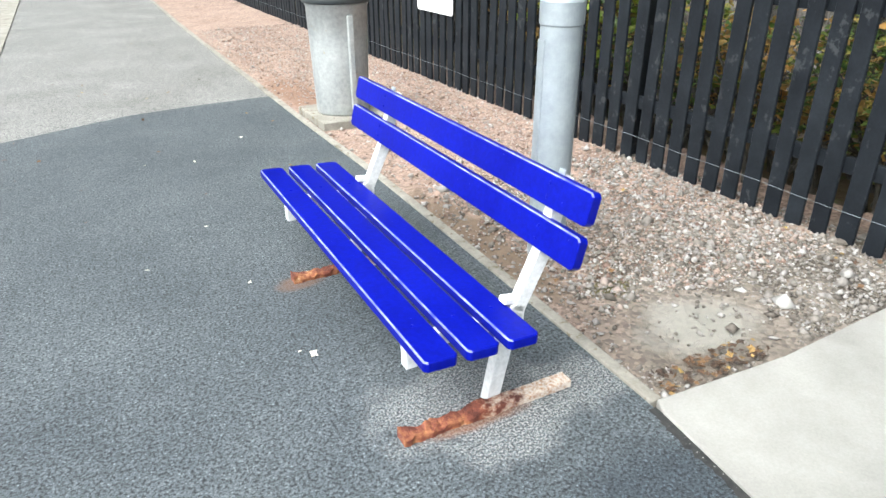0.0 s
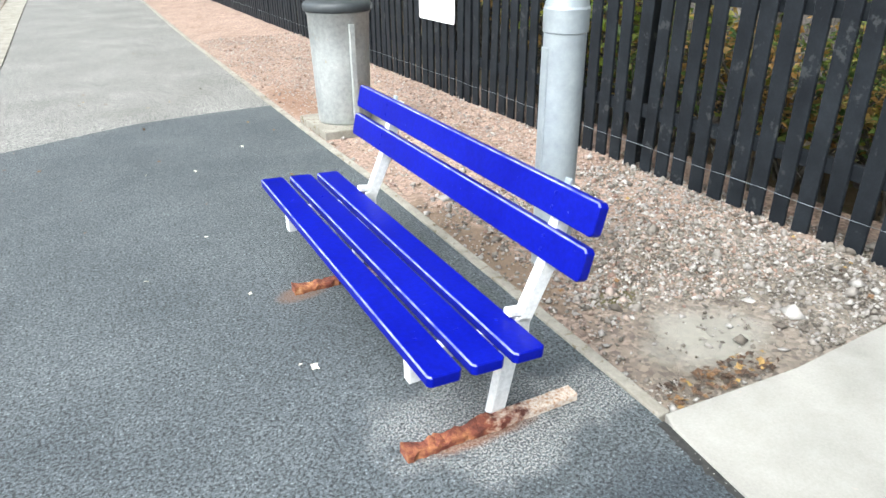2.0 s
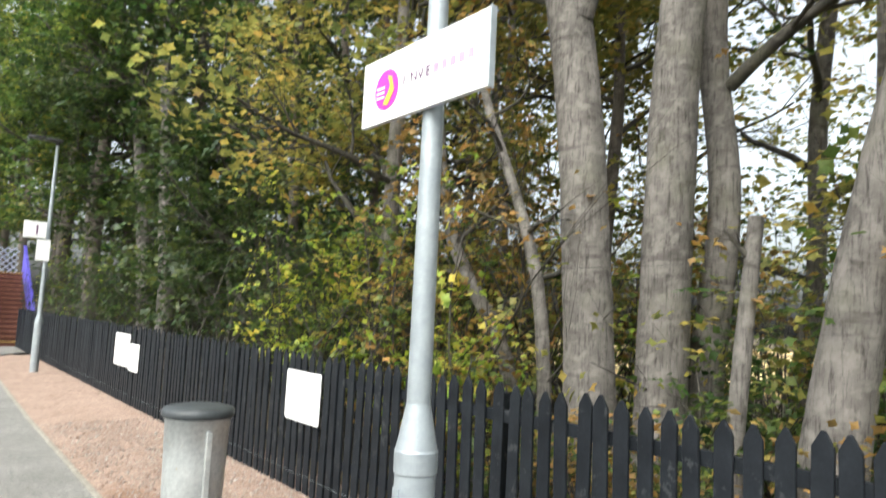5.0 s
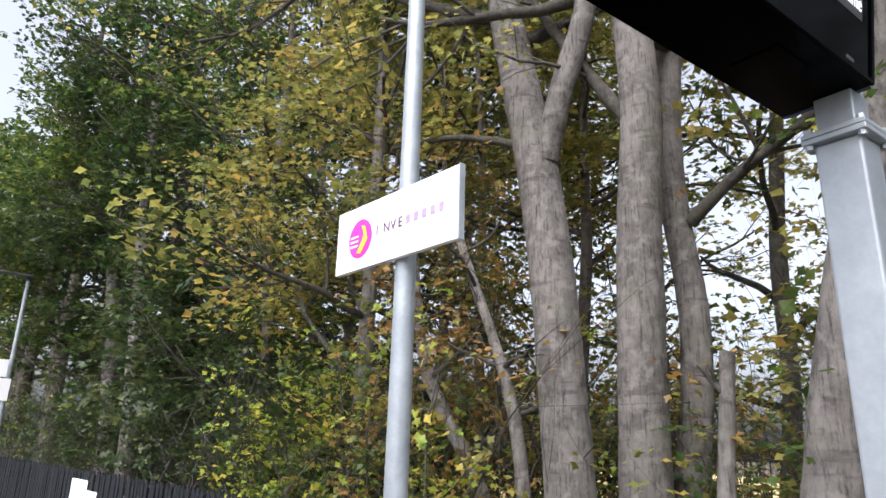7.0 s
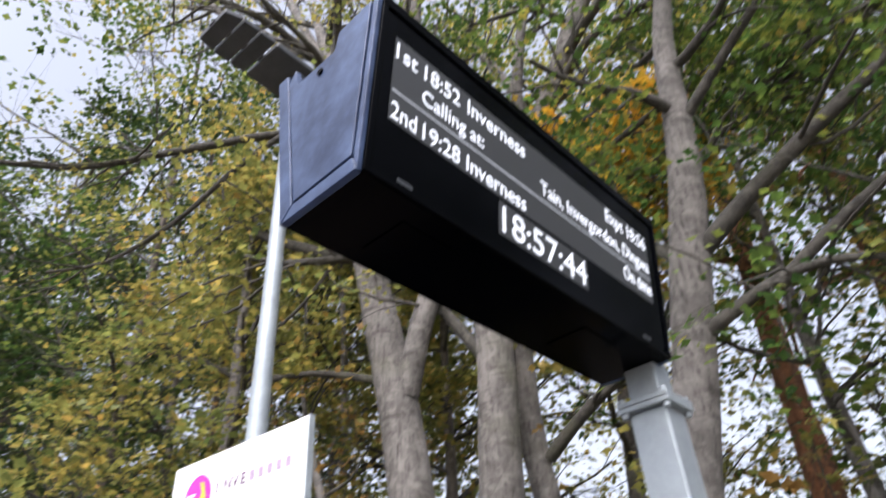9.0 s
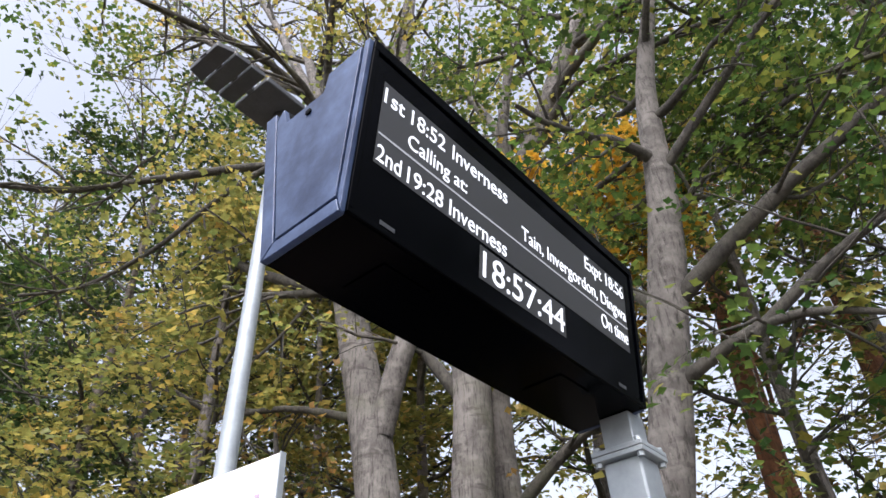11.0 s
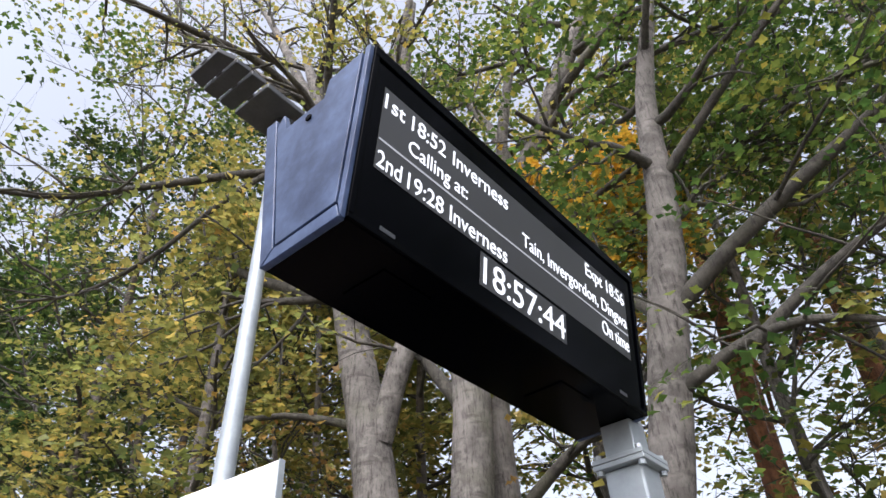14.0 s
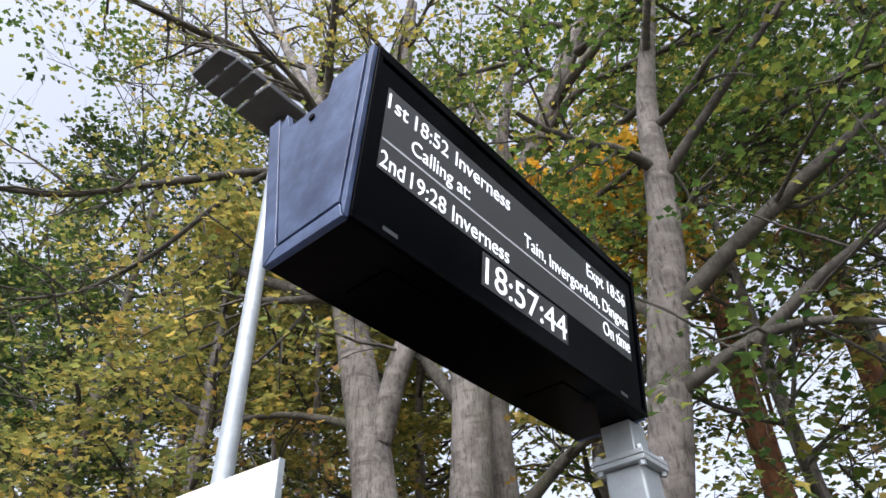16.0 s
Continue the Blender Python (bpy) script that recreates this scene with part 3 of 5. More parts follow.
def edging():
    root = thing("kerb", Matrix(), "narrow weathered concrete edging along the gravel", "kerb", kind="structure")
    y, k = 0.0, 0
    rng = random.Random(4)
    while y < 21.5:
        y2 = y + 0.91
        a, b = Vector((kerb_x(y), y, 0)), Vector((kerb_x(y2), y2, 0))
        turn = Matrix.Translation(a) @ Matrix.Rotation(-math.atan2(b.x - a.x, b.y - a.y), 4, "Z")
        z = 0.010 + rng.uniform(-0.003, 0.004)
        ob = part("edging_stone", boxed((-0.026, 0.003, -0.15), (0.026, 0.907, z), 0.006, turn), EDGING, root)
        y = y2
    turn = pose(kerb_x(22.2), 22.2, 0, 0, 0, -33)
    ob = part("drain_channel", boxed((-0.07, -0.0, -0.15), (0.07, 2.1, 0.006), 0.006, turn), LID_DARK, root, "dark drain channel across the end of the gravel")


def stones(name, material, label, n, region, size, seed, keep=None):
    rng = np.random.default_rng(seed)
    (xa, xb), (ya, yb) = region
    x, y = rng.uniform(xa, xb, n), ya + (yb - ya) * rng.uniform(0, 1, n) ** 1.25
    ok = x > np.interp(y, [0, 2.5, 10], [0.03, 0.11, 0.19])
    if keep:
        ok &= keep(x, y, rng)
    x, y = x[ok], y[ok]
    n = len(x)
    s = size * rng.lognormal(0, 0.4, n)
    base = np.array([(1, 0, 0), (0, 1, 0), (-1, 0, 0), (0, -1, 0), (0, 0, 0.75), (0, 0, -0.75)], float)
    v = base[None] * rng.uniform(0.55, 1.25, (n, 6, 1)) + rng.uniform(-0.25, 0.25, (n, 6, 3))
    a = rng.uniform(0, 6.28, n)
    c, si = np.cos(a)[:, None], np.sin(a)[:, None]
    v = np.stack([v[..., 0] * c - v[..., 1] * si, v[..., 0] * si + v[..., 1] * c, v[..., 2]], -1) * s[:, None, None]
    v += np.stack([x, y, -0.02 + s * 0.3], -1)[:, None, :]
    tri = np.array([(0, 1, 4), (1, 2, 4), (2, 3, 4), (3, 0, 4), (1, 0, 5), (2, 1, 5), (3, 2, 5), (0, 3, 5)])
    sp = Soup()
    sp.v, sp.f = [v.reshape(-1, 3)], [(tri[None] + 6 * np.arange(n)[:, None, None]).reshape(-1, 3)]
    tagged(mesh_object(name, sp.mesh(name, False), material), label, "gravel", kind="stuff")


ground()
platform()
edging()
SANDY = lambda x, y, rng: (((x - 0.5) / 0.4) ** 2 + ((y - 0.25) / 0.34) ** 2 > 1) | (rng.uniform(0, 1, len(x)) < 0.12)
BARE = lambda x, y, rng: SANDY(x, y, rng) & ((x > 0.2 + 0.22 * rng.uniform(0, 1, len(x))) | (rng.uniform(0, 1, len(x)) < 0.3))
stones("gravel", GREY_STONES, "loose grey and brown gravel near the concrete slab", 12000, ((0.02, 1.95), (0.0, 2.2)), 0.0085, 11, BARE)
stones("coarse_gravel", GREY_STONES, "larger loose pebbles scattered on the gravel", 420, ((0.05, 1.95), (0.0, 2.4)), 0.02, 12, BARE)
stones("granite_chippings", STONES, "pink granite chippings between edging and fence", 20000, ((0.05, 1.95), (0.5, 10.0)), 0.0085, 13, BARE)


# ---- bench ----
def plank(length, width, thick, tilt, origin, name, parent):
    """A plank along y; its front upper edge lies at origin; tilt turns it about y."""
    bm = bmesh.new()
    c = 0.012
    out = [(c, 0), (width - c, 0), (width, c), (width, length - c), (width - c, length), (c, length), (0, length - c), (0, c)]
    top = [bm.verts.new((x, y, 0)) for x, y in out]
    low = [bm.verts.new((x, y, -thick)) for x, y in out]
    bm.faces.new(top)
    bm.faces.new(low[::-1])
    for i in range(8):
        j = (i + 1) % 8
        bm.faces.new((top[j], top[i], low[i], low[j]))
    bmesh.ops.bevel(bm, geom=[e for e in bm.edges], offset=0.005, segments=2, profile=0.5, affect="EDGES")
    bmesh.ops.transform(bm, matrix=Matrix.Translation(origin) @ Matrix.Rotation(tilt, 4, "Y"), verts=bm.verts)
    ob = part(name, bm, BLUE_PAINT, parent, "glossy royal blue painted plank")
    ob.data.materials.append(EDGE_GLINT_PAINT)
    inv = Matrix.Rotation(-tilt, 3, "Y")
    # upper front bevels get the pale colour of wear and painted highlight
    for f in ob.data.polygons:
        n = inv @ f.normal
        if 0.25 < n.z < 0.97 and n.x * (1 if abs(tilt) > 1 else -1) > 0.2:
            f.material_index = 1
    return ob


def bench():
    root = thing("bench", pose(-0.862, 0.104, 0, 0, 0, -0.87), "royal blue slatted bench on white steel legs, rusty feet", "bench")
    L = 1.85
    seat_tilt = math.atan2(0.021, 0.40)
    ex = Vector((math.cos(seat_tilt), 0, -math.sin(seat_tilt)))
    supports = (0.2, 1.5)
    for k in range(3):
        o = Vector((-0.012, 0, 0.397)) + ex * (0.143 * k)
        p = plank(L, 0.112, 0.036, seat_tilt, o, "seat_plank", root)
        for y in supports:
            part("bolt", lathe([(0.007, 0), (0.007, 0.0015), (0.004, 0.003)], 10), BLUE_PAINT, p).matrix_basis = Matrix.Translation(o + ex * 0.056 + Vector((0, y, -0.0005)))
    lean = math.atan2(0.060, 0.24)
    up = Vector((math.sin(lean), 0, math.cos(lean)))
    for k in range(2):
        o = Vector((0.482, 0, 0.565)) + up * (0.142 * k)
        p = plank(L, 0.107, 0.036, -math.pi / 2 + lean, o, "back_plank", root)
        nrm = Vector((-math.cos(lean), 0, math.sin(lean)))
        for y in supports:
            for h in (0.03, 0.075):
                m = Matrix.Translation(o + up * h + Vector((0, y, 0))) @ nrm.to_track_quat("Z", "Y").to_matrix().to_4x4()
                part("bolt", lathe([(0.0065, -0.002), (0.0065, 0.0015), (0.004, 0.003)], 10), BLUE_PAINT, p).matrix_basis = m
    def strut(name, pts, wide, deep, y, material=WHITE_STEEL, label=""):
        out = []
        for a, (p, q) in enumerate(zip(pts, pts[1:])):
            d = (Vector(q) - Vector(p)).normalized()
            n = Vector((-d.y, d.x)) * deep / 2
            out.append((Vector(p) + n, Vector(p) - n))
            last = (Vector(q) + n, Vector(q) - n)
        out.append(last)
        loop = [a for a, b in out] + [b for a, b in reversed(out)]
        bm = prism([tuple(v) for v in loop], y - wide / 2, y + wide / 2, "y")
        bmesh.ops.bevel(bm, geom=list(bm.edges), offset=0.003, segments=1, affect="EDGES")
        return part(name, bm, material, root, label)
    for y in supports:
        strut("leg", [(0.335, 0.0), (0.375, 0.2), (0.425, 0.37)], 0.042, 0.055, y)
        strut("upright", [(0.425, 0.345), (0.520, 0.54), (0.590, 0.79)], 0.042, 0.05, y)
        strut("seat_bearer", [(0.01, 0.334), (0.45, 0.318)], 0.042, 0.05, y)
        strut("front_bracket", [(0.03, 0.25), (0.03, 0.315)], 0.04, 0.04, y)
        strut("gusset", [(0.37, 0.395), (0.44, 0.385)], 0.04, 0.022, y)
        strut("plank_clip", [(0.578, 0.795), (0.583, 0.815)], 0.03, 0.012, y, GALV)
    rng = np.random.default_rng(3)
    for y, x0, x1 in ((0.15, -0.03, 0.63), (1.36, -0.03, 0.5)):
        bm = bmesh.new()
        rings = []
        for t in np.linspace(x0, x1, 34):
            eaten = 0.012 * math.exp(-((t - 0.12) / 0.03) ** 2) + (0.006 * math.sin(t * 40) if t < 0.3 else 0.0)
            hw, top = 0.03 - 0.5 * eaten, 0.03 - eaten
            ring = []
            for c, z in ((-hw, -0.03), (-hw, top - 0.006), (-hw + 0.006, top), (hw - 0.006, top), (hw, top - 0.006), (hw, -0.03)):
                k = 0.0035 if t < 0.32 else 0.0012
                ring.append(bm.verts.new((t, y + c + rng.normal() * k, z + rng.normal() * k)))
            rings.append(ring)
        for p, q in zip(rings, rings[1:]):
            for i in range(6):
                bm.faces.new((p[i], p[(i + 1) % 6], q[(i + 1) % 6], q[i]))
        bm.faces.new(rings[0])
        bm.faces.new(rings[-1][::-1])
        part("foot_bar", bm, RUST, root, "flaking rusted steel foot bar with remains of white paint")


bench()


# ---- waste bin ----
def waste_bin():
    x, y = 0.42, 4.13
    plinth = prism([(-0.30, -0.33), (0.26, -0.36), (0.30, 0.30), (-0.30, 0.32)], -0.05, 0.045, "z")
    bmesh.ops.bevel(plinth, geom=list(plinth.edges), offset=0.01, segments=2, profile=0.5, affect="EDGES")
    ob = part("concrete_base", plinth, EDGING)
    ob.matrix_basis = pose(x, y, 0)
    tagged(ob, "rough square concrete base under the bin", "concrete base")
    root = thing("litter_bin", pose(x, y, 0.045, 0, 0, 20), "round galvanised steel litter bin with dark lid", "bin")
    bm = lathe([(0.215, 0.0), (0.222, 0.02), (0.238, 0.55), (0.248, 0.86), (0.256, 0.865), (0.256, 0.89), (0.24, 0.89)], 28)
    part("body", bm, GALV_DULL, root, smooth=True)
    bm = lathe([(0.272, 0.885), (0.279, 0.895), (0.279, 0.935), (0.262, 0.955), (0.19, 0.972), (0.06, 0.978)], 28)
    part("lid", bm, LID_DARK, root, "dark grey domed lid", smooth=True)
    for a in (252,):
        bm = boxed((0.236, -0.022, 0.06), (0.272, 0.022, 0.80), 0.004)
        ob = part("strap", bm, GALV_DULL, root, "vertical galvanised locking strap")
        ob.matrix_basis = pose(0, 0, 0, 0, 0, a)


waste_bin()


# ---- lamp column with the station sign ----
def bar_writing(parent, material, spots, name="print_bar"):
    for lo, hi in spots:
        part(name, boxed(lo, hi), material, parent)


def lettering(text, size, m, material, parent, name="lettering", squeeze=1.0, align="LEFT"):
    cu = bpy.data.curves.new(name, "FONT")
    cu.body, cu.size, cu.extrude, cu.align_x = text, size, 0.0006, align
    tmp = bpy.data.objects.new(name, cu)
    scene.collection.objects.link(tmp)
    bpy.context.view_layer.update()
    me = bpy.data.meshes.new_from_object(tmp.evaluated_get(bpy.context.evaluated_depsgraph_get()))
    bpy.data.objects.remove(tmp)
    me.name = name
    me.materials.clear()
    ob = mesh_object(name, me, material, parent)
    ob.matrix_basis = m @ Matrix.Diagonal((squeeze, 1, 1, 1))
    return ob


def lamp_column(at, label, scale=1.0, top=5.72):
    root = thing("lamp_column", at, label, "lamp post", "platform lamp posts")
    part("base", lathe([(0.094, -0.1), (0.094, 1.10), (0.1, 1.105), (0.101, 1.2), (0.096, 1.21), (0.094, 1.22), (0.058, 1.40), (0.056, 1.41)], 48), GALV, root, smooth=False)
    part("shaft", lathe([(0.056, 1.4), (0.052, 2.5), (0.040, top - 0.05), (0.038, top)], 40), GALV, root, smooth=False)
    door = prism([(-0.032, 0.42), (0.032, 0.42), (0.032, 1.04), (-0.032, 1.04)], -0.0962, -0.086, "y")
    bmesh.ops.bevel(door, geom=list(door.edges), offset=0.003, segments=1, affect="EDGES")
    ob = part("access_door", door, GALV, root)
    ob.matrix_basis = pose(0, 0, 0, 0, 0, -100)
    body = prism([(-0.27, -0.175), (0.06, -0.175), (0.10, -0.11), (0.10, 0.11), (0.06, 0.175), (-0.27, 0.175)], top, top + 0.05, "z")
    bmesh.ops.bevel(body, geom=list(body.edges), offset=0.006, segments=1, affect="EDGES")
    lan = part("lantern", body, LAMP_DARK, root, "flat dark grey lamp head with stepped louvres")
    part("spine", boxed((-0.66, -0.03, top + 0.02), (-0.26, 0.03, top + 0.045)), LAMP_DARK, lan)
    for k in range(3):
        x = -0.40 - 0.125 * k
        fin = prism([(x, -0.175 + 0.03 * (k == 2)), (x + 0.112, -0.175), (x + 0.112, 0.175), (x, 0.175 - 0.03 * (k == 2))], top + 0.004, top + 0.045, "z")
        bmesh.ops.bevel(fin, geom=list(fin.edges), offset=0.004, segments=1, affect="EDGES")
        part("louvre", fin, LAMP_DARK, lan).matrix_basis = Matrix.Translation((x, 0, top)) @ Matrix.Rotation(radians(-5), 4, "Y") @ Matrix.Translation((-x, 0, -top))
    part("collar", lathe([(0.05, top - 0.09), (0.052, top - 0.02), (0.06, top)], 16), LAMP_DARK, root, smooth=True)
    return root


lamp = lamp_column(pose(0.377, 1.18, 0, 0, 0, -2), "grey galvanised lamp column with thick tapered base")


def station_sign():
    root = thing("station_sign", pose(0.307, 1.18, 2.774), "white station name board with magenta disc on the column", "sign")
    part("panel", boxed((-0.016, -0.478, 0), (0.012, 0.510, 0.348), 0.004), WHITE_SIGN, root)
    part("edge_trim", boxed((-0.019, -0.484, -0.004), (0.014, -0.476, 0.352), 0.002), GALV, root, "grey metal edge strip")
    def disc(r, yc, zc, x, material, squeeze=1.0, name="disc"):
        bm = bmesh.new()
        bmesh.ops.create_circle(bm, cap_ends=True, segments=32, radius=r)
        bmesh.ops.transform(bm, matrix=Matrix.Translation((x, yc, zc)) @ Matrix.Rotation(-math.pi / 2, 4, "Y") @ Matrix.Diagonal((1, squeeze, 1, 1)), verts=bm.verts)
        return part(name, bm, material, root)
    disc(0.105, 0.285, 0.165, -0.0185, MAGENTA, 1.0, "magenta_disc")
    swoosh = prism([(0.31, 0.09), (0.27, 0.08), (0.215, 0.15), (0.24, 0.225), (0.275, 0.235), (0.25, 0.18), (0.265, 0.15)], -0.0215, -0.0195, "x")
    part("yellow_mark", swoosh, YELLOW, root)
    for z in (0.125, 0.15, 0.175):
        part("white_stripe", boxed((-0.0212, 0.30, z), (-0.0194, 0.37, z + 0.010)), WHITE_SIGN, root)
    turn = Matrix(((0, 0, -1, 0), (-1, 0, 0, 0), (0, 1, 0, 0), (0, 0, 0, 1)))
    for k, letter in enumerate("INVE"):
        lettering(letter, 0.074, Matrix.Translation((-0.0205, 0.142 - 0.061 * k, 0.15)) @ turn, PURPLE_INK, root, "letter")
    # bars for the rest of the name, glare put into their pale colour
    for k in range(4, 9):
        y = 0.142 - 0.061 * k
        part("print_bar", boxed((-0.019, y - 0.032, 0.154), (-0.0175, y, 0.198)), GLARE_INK, root)
    for z in (0.06, 0.29):
        part("clamp", boxed((0.010, -0.06, z - 0.02), (0.035, 0.06, z + 0.02), 0.004), GALV, root, "galvanised pole clamp")


station_sign()


# ---- train departure display on its own post ----
def departure_display():
    yaw = -3.87
    root = thing("departure_display", pose(-0.498, -0.834, 2.679, 0, 0, yaw), "black tapered departure display with lit white lettering", "display")
    W = 0.4935
    # cross-section, wider towards the top, with a trough along the top
    sec = [(-0.095, 0), (0.095, 0), (0.149, 0.391), (0.095, 0.391), (0.080, 0.337), (-0.03, 0.337), (-0.036, 0.391), (-0.149, 0.391)]
    part("case", prism(sec, -W + 0.004, W - 0.004, "x"), BLACK_CASE, root)
    # end plates of dark blue steel, sky reflection in the colour: a rim with an inset cover
    for s in (-1, 1):
        a, b = (-W - 0.010, -W + 0.0035) if s < 0 else (W - 0.0035, W + 0.010)
        cover = [(-0.083, 0.034), (0.062, 0.030), (0.112, 0.36), (0.094, 0.388), (0.080, 0.334), (-0.03, 0.334), (-0.04, 0.382), (-0.128, 0.386)]
        front = [(-0.096, -0.001), (-0.089, 0.030), (-0.137, 0.392), (-0.150, 0.392)]
        back = [(0.096, -0.001), (0.150, 0.392), (0.119, 0.392), (0.067, 0.026)]
        low = [(-0.093, -0.001), (0.092, -0.001), (0.065, 0.025), (-0.086, 0.028)]
        for nm, o in (("end_cover", cover), ("end_rim", front), ("end_rim", back), ("end_rim", low)):
            bm = prism(o, a, b, "x")
            bmesh.ops.bevel(bm, geom=list(bm.edges), offset=0.0012, segments=1, affect="EDGES")
            part(nm, bm, BLUE_CASE, root, "dark blue painted steel end panel, cloudy sky reflection in its colour" if nm == "end_cover" else "")
        lock = lathe([(0.008, 0), (0.008, 0.003), (0.005, 0.004)], 12)
        ob = part("lock", lock, BLACK_CASE, root)
        ob.matrix_basis = Matrix.Translation((a if s < 0 else b, 0.01, 0.31)) @ Matrix.Rotation(-s * -math.pi / 2, 4, "Y")
    # face frame: u to the right, v up the sloping front
    tilt = math.atan2(0.054, 0.391)
    face = Matrix.Translation((-W, -0.095, 0)) @ Matrix(((1, 0, 0, 0), (0, -math.sin(tilt), -math.cos(tilt), 0), (0, math.cos(tilt), -math.sin(tilt), 0), (0, 0, 0, 1)))
    glass = boxed((0.006, 0.004, -0.002), (2 * W - 0.006, 0.388, 0.003), 0.001)
    part("front_glass", glass, BLACK_CASE, root, "glossy black front panel").matrix_basis = face
    for lo, hi in (((0.0, 0.372, 0.0), (2 * W, 0.395, 0.008)), ((0.0, 0.0, 0.0), (2 * W, 0.010, 0.008)), ((0.0, 0.010, 0.0), (0.012, 0.372, 0.008)), ((2 * W - 0.012, 0.010, 0.0), (2 * W, 0.372, 0.008))):
        part("front_frame", boxed(lo, hi, 0.0015), BLACK_CASE, root).matrix_basis = face
    def flat(name, u0, v0, u1, v1, w, material):
        bm = boxed((u0, v0, w), (u1, v1, w + 0.0008))
        ob = part(name, bm, material, root)
        ob.matrix_basis = face
        return ob
    flat("led_field", 0.038, 0.128, 0.935, 0.318, 0.0033, LED_FIELD)
    flat("led_field", 0.328, 0.046, 0.632, 0.120, 0.0033, LED_FIELD)
    for v in (0.192,):
        flat("led_rule", 0.040, v, 0.933, v + 0.004, 0.0045, LED_LINE)
    def line(text, u, v, width, h=0.036):
        ob = lettering(text, h / 0.70, face @ Matrix.Translation((u, v, 0.005)), LED_TEXT, root, "led_lettering")
        xs = [p.co.x for p in ob.data.vertices]
        ob.matrix_basis = face @ Matrix.Translation((u - min(xs) * width / (max(xs) - min(xs)), v, 0.005)) @ Matrix.Diagonal((width / (max(xs) - min(xs)), 1, 1, 1))
    line("1st", 0.042, 0.270, 0.052)
    line("18:52", 0.113, 0.270, 0.096)
    line("Inverness", 0.232, 0.270, 0.182)
    line("Expt 18:56", 0.735, 0.276, 0.192)
    line("Calling at:", 0.111, 0.213, 0.17, 0.033)
    line("Tain, Invergordon, Dingwa", 0.468, 0.212, 0.462, 0.034)
    line("2nd", 0.042, 0.135, 0.060)
    line("19:28", 0.118, 0.135, 0.096)
    line("Inverness", 0.233, 0.135, 0.180)
    line("On time", 0.798, 0.147, 0.132)
    line("18:57:44", 0.338, 0.054, 0.288, 0.058)
    for u in (0.07, 0.86):
        flat("sensor", u, 0.018, u + 0.035, 0.026, 0.0033, LAMP_DARK)
    for x in (-0.3, 0.25):
        part("underside_plate", boxed((x - 0.06, -0.05, -0.003), (x + 0.06, 0.05, -0.0005)), BLACK_CASE, root)
    # post
    root = thing("display_post", pose(0.0, -0.895, 0, 0, 0, yaw), "square galvanised steel post carrying the departure display", "post")
    part("post", boxed((-0.048, -0.048, -0.1), (0.048, 0.048, 2.565), 0.006), GALV, root)
    part("neck", boxed((-0.040, -0.040, 2.592), (0.040, 0.040, 2.678), 0.004), GALV, root)
    part("neck_rib", boxed((0.041, -0.030, 2.592), (0.058, 0.034, 2.72), 0.003), GALV, root)
    fl = part("flange", boxed((-0.066, -0.066, 2.566), (0.066, 0.066, 2.5785), 0.002), GALV, root)
    part("flange", boxed((-0.066, -0.066, 2.5795), (0.066, 0.066, 2.5915), 0.002), GALV, root)
    for sx in (-1, 1):
        for sy in (-1, 1):
            part("bolt", lathe([(0.009, 2.555), (0.009, 2.566), (0.006, 2.5665), (0.006, 2.5915), (0.009, 2.592), (0.009, 2.602)], 6), GALV, fl).matrix_basis = pose(0.054 * sx, 0.054 * sy, 0)
    part("base_plate", boxed((-0.11, -0.11, 0.018), (0.11, 0.11, 0.032), 0.002), GALV, root)


departure_display()


# ---- boards on the fence ----
def boards():
    for y0, y1, z0, z1 in ((4.60, 5.33, 0.675, 1.18), (11.68, 12.72, 0.62, 1.21), (11.05, 11.66, 0.585, 1.06)):
        root = thing("notice_board", pose(1.762, (y0 + y1) / 2, z0), "plain white notice board screwed to the black fence", "notice board", "boards on the fence")
        w, h = (y1 - y0) / 2, z1 - z0
        bm = boxed((-0.004, -w, 0), (0.008, w, h), 0.0)
        es = [e for e in bm.edges if abs(e.verts[0].co.x - e.verts[1].co.x) > 0.005]
        bmesh.ops.bevel(bm, geom=es, offset=0.025, segments=3, profile=0.5, affect="EDGES")
        part("panel", bm, WHITE_SIGN, root)
        if y0 < 6:
            for k, (a, b) in enumerate(((-0.16, 0.12), (-0.2, 0.15))):
                part("print_bar", boxed((-0.0055, a, h * 0.36 - 0.05 * k), (-0.0043, b, h * 0.36 - 0.05 * k + 0.018)), GREY_INK, root)


boards()


